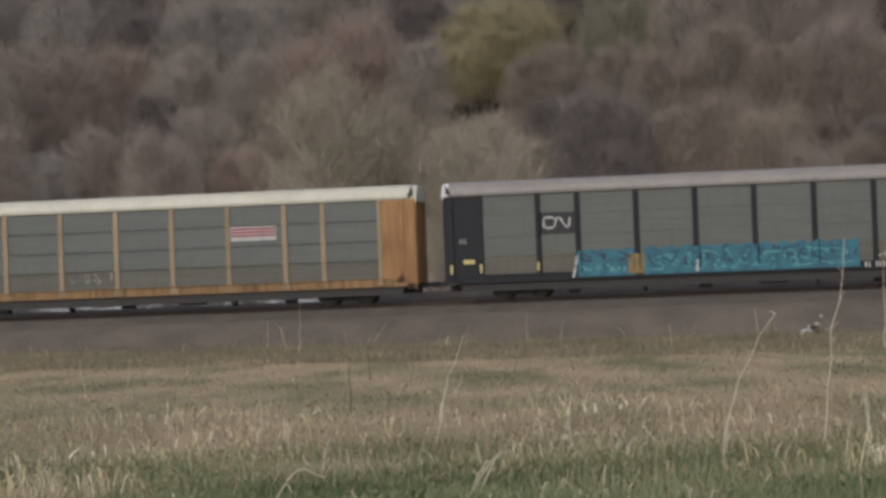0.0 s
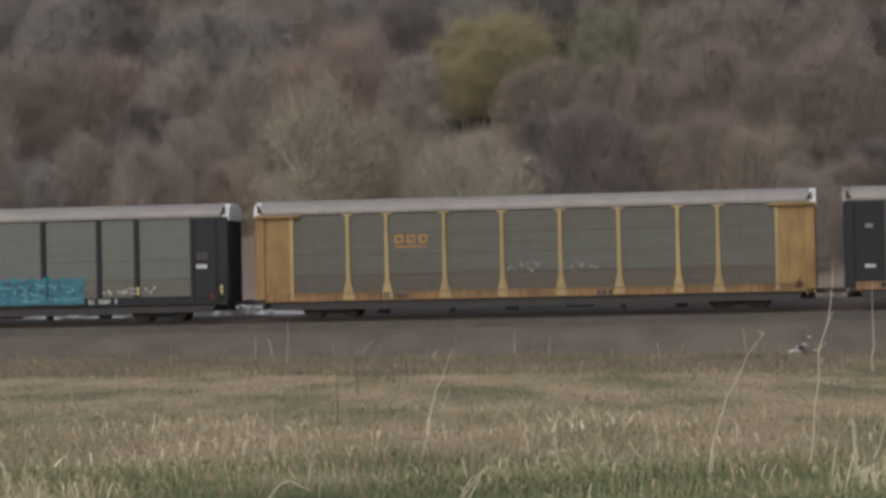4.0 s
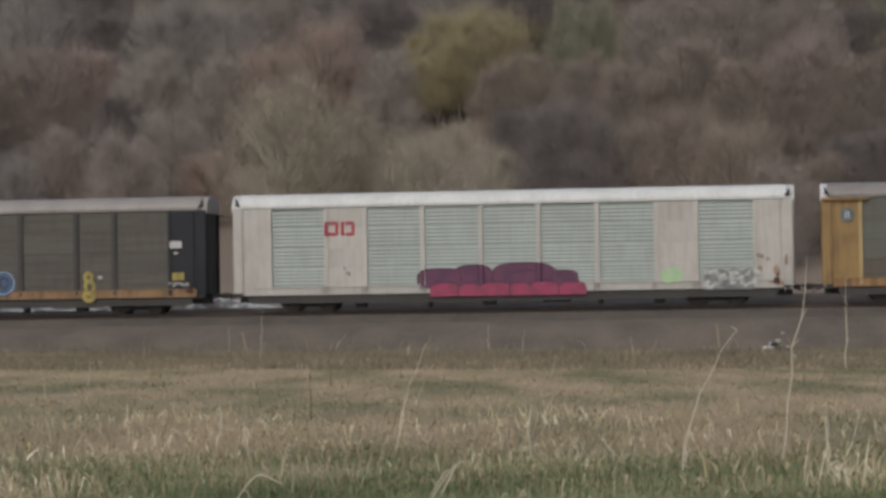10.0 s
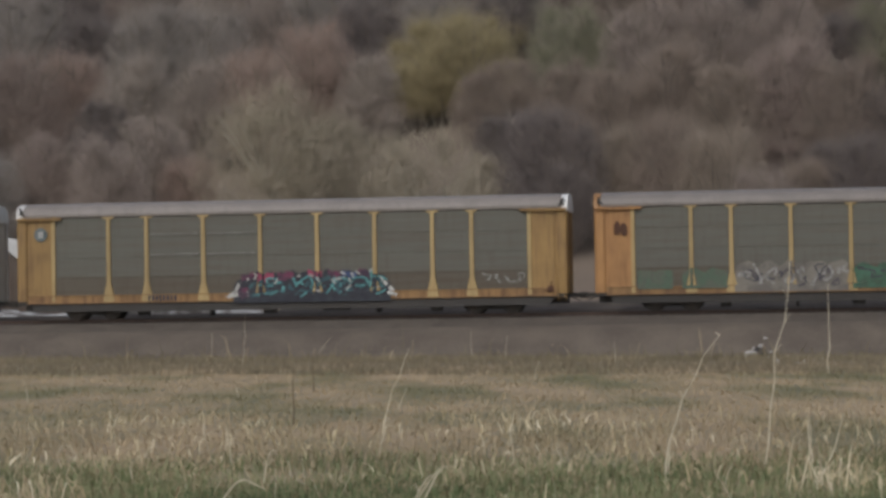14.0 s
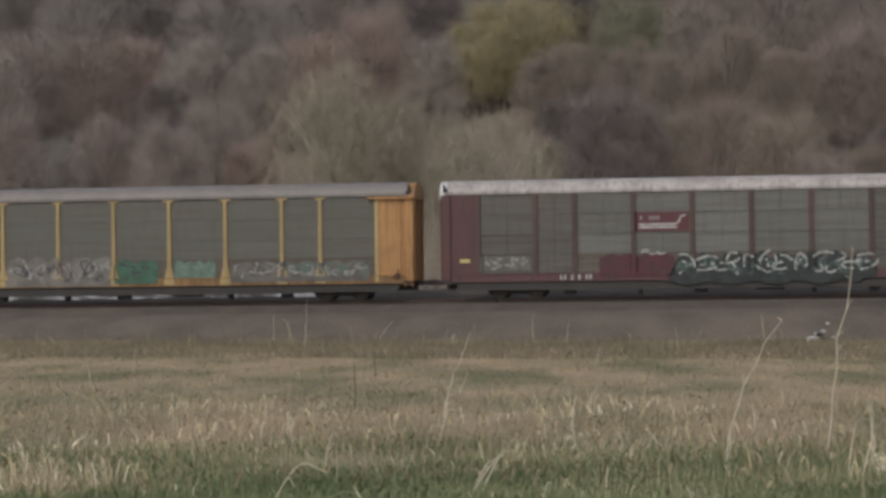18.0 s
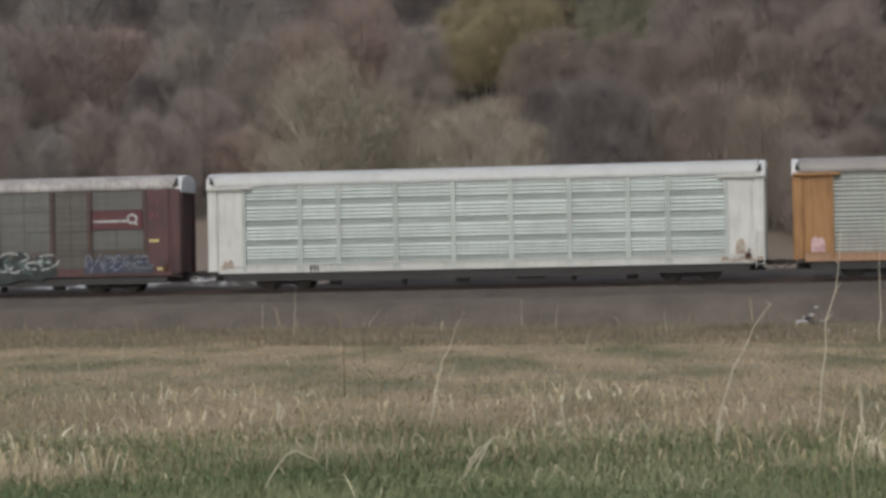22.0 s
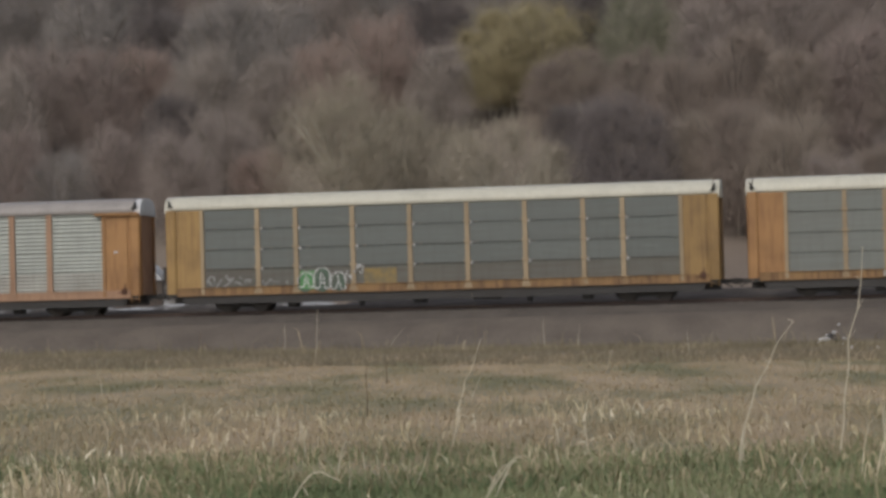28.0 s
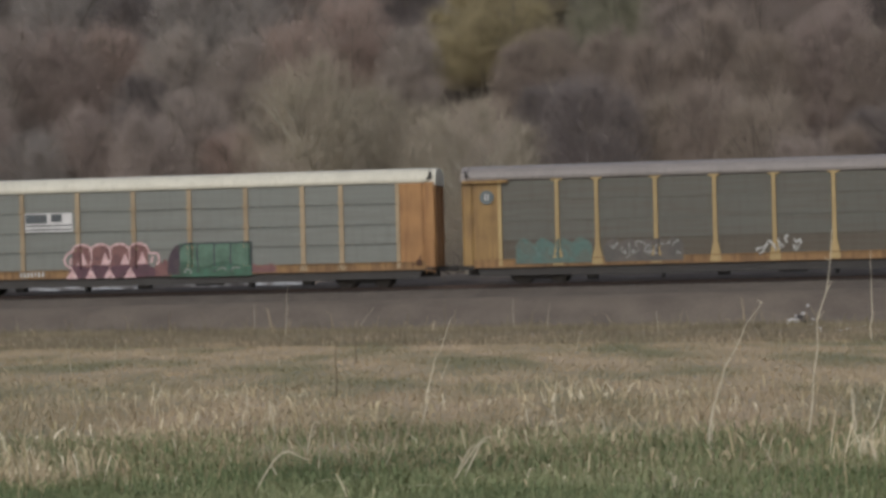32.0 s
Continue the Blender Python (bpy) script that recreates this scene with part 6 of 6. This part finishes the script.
broken_blades("dry_clump", clump(-6.1, 36.3, 0.65, 0.7, 260, 18), 0.75, 0.018, STRAW, "wide slumped clump of withered straw", 19, kink=1.2, fan=0.6)
broken_blades("dry_clump", clump(5.45, 39.0, 0.4, 0.7, 90, 10), 0.72, 0.018, DRY, "tall bent clump of bleached dry grass", 11, fan=0.3)


# ---- weeds, litter and what stands behind the track ----
def weed(x, y, tall, lean, r, seed, material=STALK, twigs=3):
    """A dead weed: a bent tapering stem with a few side shoots and a ragged head."""
    rng = random.Random(seed)
    z = float(height(np.array([x]), np.array([y]))[0])
    t = thing("dead_weed", pose(x, y, z), "tall dry weed stalk standing in the field", "weed", "dry weeds in the field")
    bm, pts, rings = bmesh.new(), [], []
    for k in range(8):
        f = k / 7
        q = Vector((lean * f ** (2.0 if lean > 0.7 else 1.2) + rng.uniform(-.02, .02) * tall * (k > 0), rng.uniform(-.02, .02), tall * f - 0.05 * (k == 0)))
        pts.append(q)
        rings.append([bm.verts.new(q + Vector((math.cos(a * 1.2566), math.sin(a * 1.2566), 0)) * r * (1 - 0.75 * f)) for a in range(5)])
    for a, b in zip(rings, rings[1:]):
        for i in range(5):
            bm.faces.new((a[i], a[(i + 1) % 5], b[(i + 1) % 5], b[i]))
    bm.faces.new(rings[-1])
    part("stem", bm, material, t)
    for k in range(twigs):
        b = pts[rng.randint(2, 7)]
        d = Vector((rng.uniform(-1, 1), rng.uniform(-.5, .5), rng.uniform(0.2, 1.0))).normalized() * tall * rng.uniform(0.025, 0.06)
        part("side_shoot", rod(bmesh.new(), b, b + d, r * 0.45, r * 0.15, 4), material, t)
    return t


NEAR_WEEDS = [
    (3.09, 41.14, 2.15, 0.80, 0.014, 4), (4.93, 44.73, 3.19, 0.43, 0.013, 5), (13.93, 104.54, 3.34, -0.01, 0.020, 2),
    (5.62, 44.19, 0.82, -0.05, 0.014, 1), (5.66, 42.74, 0.90, 0.26, 0.014, 3), (-1.54, 63.55, 1.65, 0.58, 0.016, 2),
    (-1.32, 69.14, 0.62, 0.23, 0.012, 2), (-6.43, 84.60, 0.30, -0.05, 0.016, 1), (-4.08, 51.03, 0.42, -0.01, 0.013, 1),
    (-4.78, 54.22, 0.41, 0.01, 0.013, 2), (-3.45, 61.51, 1.29, -0.02, 0.012, 1), (-4.18, 85.18, 1.02, 0.02, 0.014, 1),
]
FAR_WEEDS = [
    (-8.92, 120.90, 2.29, 0.11, 0.024, 3), (-2.16, 126.75, 2.61, -0.03, 0.022, 1), (-11.33, 133.31, 1.29, -0.10, 0.026, 2),
    (-13.62, 133.60, 1.04, -0.13, 0.026, 1), (-6.37, 132.68, 0.99, 0.56, 0.024, 3), (-5.17, 132.52, 1.04, 0.59, 0.024, 3),
    (2.44, 128.94, 1.16, 0.11, 0.022, 2), (2.77, 95.88, 0.77, 0.10, 0.018, 2), (6.72, 116.09, 1.04, 0.08, 0.022, 1),
    (10.30, 130.56, 0.91, 0.11, 0.024, 2), (0.92, 131.75, 1.35, 0.06, 0.024, 1), (-4.24, 132.41, 0.98, 0.40, 0.024, 3),
    (-11.72, 86.83, 0.87, 0.04, 0.016, 1), (-11.55, 76.98, 1.00, -0.07, 0.018, 1),
]
for k, (x, y, tall, lean, thick, shoots) in enumerate(NEAR_WEEDS):
    weed(x, y, tall, lean, thick * 1.35, k, DARK_STEM if k in (10, 11) else STALK, twigs=shoots)
for k, (x, y, tall, lean, thick, shoots) in enumerate(FAR_WEEDS):
    weed(x, y, tall, lean + 0.15 * math.sin(3.7 * k), thick * 0.7, 40 + k, SLOPE_GRASS if y > 120 and k % 2 else STALK, twigs=shoots + 3)

# bent and broken stalks near by: place on the plan, height, how far the tip hangs over
BENT = [
    (-2.90, 33.33, 0.57, 0.62), (-0.60, 34.65, 0.64, 0.47), (-0.56, 36.36, 0.43, 0.26), (-0.44, 35.82, 0.52, 0.28), 
    (-2.41, 34.24, 0.16, 0.55), (-1.78, 35.34, 0.10, 0.42), (-2.16, 35.77, 0.12, 0.43), (5.46, 43.28, 0.82, -0.02), (5.10, 39.76, 0.33, 0.19),
    (2.11, 33.25, 0.28, -0.08), (-3.87, 33.98, 0.24, 0.02), (-4.60, 40.80, 0.33, -0.08), (-6.41, 48.44, 0.25, -0.29), (-2.80, 41.77, 0.50, 0.15),
    (1.01, 46.32, 0.56, -0.09), (0.57, 48.09, 0.43, -0.11), (2.31, 33.25, 0.20, 0.07), (3.16, 41.57, 0.64, 0.06), (-2.47, 43.14, 0.26, -0.04),
    (3.60, 55.58, 0.22, 0.06), (1.79, 46.15, 0.37, -0.09), (2.81, 50.38, 0.21, -0.15), (-3.58, 38.32, 0.21, -0.05), (-5.91, 39.76, 0.20, -0.04),
    (0.37, 35.25, 0.21, 0.07), (-3.62, 46.27, 0.63, -0.08), (-4.61, 52.84, 0.48, -0.04), (-1.29, 33.66, 0.13, 0.57), (-1.27, 48.38, 0.58, 0.20), (-1.36, 56.66, 0.54, 0.07),
]

for k, (x, y, tall, over) in enumerate(BENT):
    z = float(height(np.array([x]), np.array([y]))[0])
    t = thing("bent_stalk", pose(x, y, z), "bleached dry grass stalk bent over in the green", "grass stalk", "bent stalks in the grass")
    lean = abs(over) / tall
    if lean > 1.05:          # fallen, lying in an arch
        line = [(0, -0.03), (over * 0.3, tall * 0.6), (over * 0.65, tall * 1.05), (over, tall * 0.85), (over * 1.12, tall * 0.8)]
    elif lean > 0.4:         # leaning, broken near the tip
        line = [(0, -0.03), (over * 0.48, tall * 0.52), (over * 0.92, tall * 0.96), (over * 1.15, tall * 0.99)]
    else:
        line = [(0, -0.03), (over * 0.3, tall * 0.5), (over * 0.65, tall * 0.9), (over, tall), (over * 1.3 + 0.02, tall * 0.9)]
    part("stem", tube([Vector((a, 0.02 * math.sin(9 * c + k), c)) for a, c in smooth_line(line)], 0.010 if tall < 0.4 else 0.013), STALK, t)
    if tall > 0.35:
        b = Vector((over * 0.5, 0.0, tall * 0.5))
        part("leaf", tube([b, b + Vector((0.05 if k % 2 else -0.05, 0, 0.10)), b + Vector((0.11 if k % 2 else -0.11, 0, 0.06))], 0.009), STALK, t, "dry hanging leaf")
for k, (y, u) in enumerate(STALKS):
    weed(u * y, y, rs.uniform(0.35, 0.75), rs.uniform(-0.35, 0.35), rs.uniform(0.006, 0.009), 80 + k, twigs=rs.randint(1, 3))



def lump_mesh(seed, rx, ry, rz):
    """A crumpled rounded piece."""
    rng = random.Random(seed)
    bm = bmesh.new()
    bmesh.ops.create_icosphere(bm, subdivisions=2, radius=1.0)
    for v in bm.verts:
        k = 1 + rng.uniform(-.28, .25)
        v.co = Vector((v.co.x * rx * k, v.co.y * ry * k, (v.co.z * k + 0.6) * rz))
    return bm


PLASTIC = spray("crumpled_white_plastic", "c8c5c0", "a09c96", 4.0, 0.4)
JUNK = spray("dark_rubbish", "33302e", "4c4640", 5.0, 0.3)
for k, (x, y, size, kind) in enumerate(((13.76, 130.36, 0.23, 0), (14.11, 130.74, 0.19, 1), (14.30, 131.00, 0.15, 0), (14.32, 130.26, 0.20, 1), (13.86, 129.86, 0.14, 1), (14.50, 129.16, 0.18, 0), (14.15, 123.00, 0.15, 0), (14.85, 129.90, 0.12, 1), (14.66, 120.36, 0.11, 0), (15.28, 122.40, 0.14, 0), (15.96, 124.50, 0.12, 0), (16.57, 126.72, 0.15, 0), (14.58, 131.62, 0.10, 0), (17.24, 129.28, 0.12, 1), (13.55, 130.1, 0.12, 0), (13.95, 130.9, 0.10, 0), (14.42, 129.7, 0.11, 1), (14.7, 130.5, 0.09, 0), (15.05, 128.6, 0.10, 0), (15.5, 126.9, 0.09, 1), (15.9, 128.2, 0.10, 0), (16.3, 125.4, 0.09, 0))):
    z = float(height(np.array([x]), np.array([y]))[0])
    bag = part("litter", lump_mesh(k, size * 1.15, size * 0.8, size * 0.6), JUNK if kind else PLASTIC)
    bag.matrix_basis = pose(x, y, z - 0.03, 0, 0, 40 * k)
    tagged(bag, "crumpled dark rubbish at the foot of the slope" if kind else "crumpled white plastic at the foot of the slope", "litter", "litter by the track")



BIN_BROWN = painted("dull_brown_sheeting", "62574e", grime=0.5, rough=0.9)


def build_hood():
    """White slanted metal hood on a dark brown bin beyond the track, a low grey lean-to at its side."""
    x, y = -23.4, 160.0
    z = float(height(np.array([x]), np.array([y]))[0])
    hood = thing("loading_hood", pose(x, y, z), "white slanted metal hood on a dark brown bin behind the railway", "hood")
    e = 3.68 - z
    part("hood_shell", extruded(bmesh.new(), [(2.9, e), (0.6, e), (-2.5, e + 2.72), (-1.7, e + 2.75), (0.9, e + 2.3)], "y", 0, 4.0), WHITE, hood, "white painted sheet metal")
    part("bin", extruded(bmesh.new(), [(2.9, -0.3), (2.9, e - 0.01), (0.6, e - 0.01), (-2.55, e + 2.71), (-3.4, e + 2.6), (-3.4, -0.3)], "y", 0.15, 3.8), BIN_BROWN, hood, "dark brown bin wall")
    for k in (0.6, 1.9, -1.2, -2.6):
        part("stiffener", boxed(k, 0.08, -0.2, k + 0.12, 0.149, e - 0.1), BIN_BROWN, hood)
    part("lean_to", boxed(2.92, 0.4, e - 0.1, 5.4, 3.4, e + 0.72), STEEL, hood, "dull grey lean-to wall")
    part("lean_to_base", boxed(2.92, 0.3, e - 2.2, 5.5, 3.5, e - 0.101), PALE, hood, "pale concrete base")


build_hood()
bank = thing("gravel_bank", track_pose(-6.5, 7.0, -0.7), "low pale gravel bank behind the railway track", "gravel bank", kind="structure")
r = np.random.RandomState(3)
xs, prof = np.arange(-150, 0.1, 0.6), [(0.0, 0.0), (0.9, 0.55), (1.9, 1.05), (3.4, 1.25), (5.2, 1.2), (7.0, 0.5), (8.0, 0.0)]
co = np.array([(x, py + r.normal() * 0.12, pz * min(1.0, -x / 6 + 0.08) * (1 + 0.18 * math.sin(x * 0.5) + r.normal() * 0.05)) for x in xs for py, pz in prof])
k = len(prof)
i = (np.arange(len(xs) - 1)[:, None] * k + np.arange(k - 1)[None]).ravel()
part("heap", soup("heap", co, np.stack([i, i + k, i + k + 1, i + 1], 1), PALE), None, bank)


# ---- moving ----
START = -31.60                     # where the first car's left end stands at the start


def travel(t):
    """Metres that the train has gone to the left."""
    k = t / 10
    return 93.2056 * k ** 1 + 1.3080 * k ** 2 + 0.0830 * k ** 3 + -0.0079 * k ** 4


def motions():
    for i, car in enumerate(CARS):
        walk(car, [(t, track_pose(START + i * PITCH - travel(t))) for t in range(0, 33, 2)])
    # wheels roll on the rails
    turns = [(k / FPS, math.degrees(-travel(k / FPS) / 0.457)) for k in range(0, 32 * FPS + 1, 2)]
    for wheel in WHEELS:
        x, y, z = wheel.location
        walk(wheel, [(t, pose(x, y, z, 0, a, 0)) for t, a in turns])


motions()
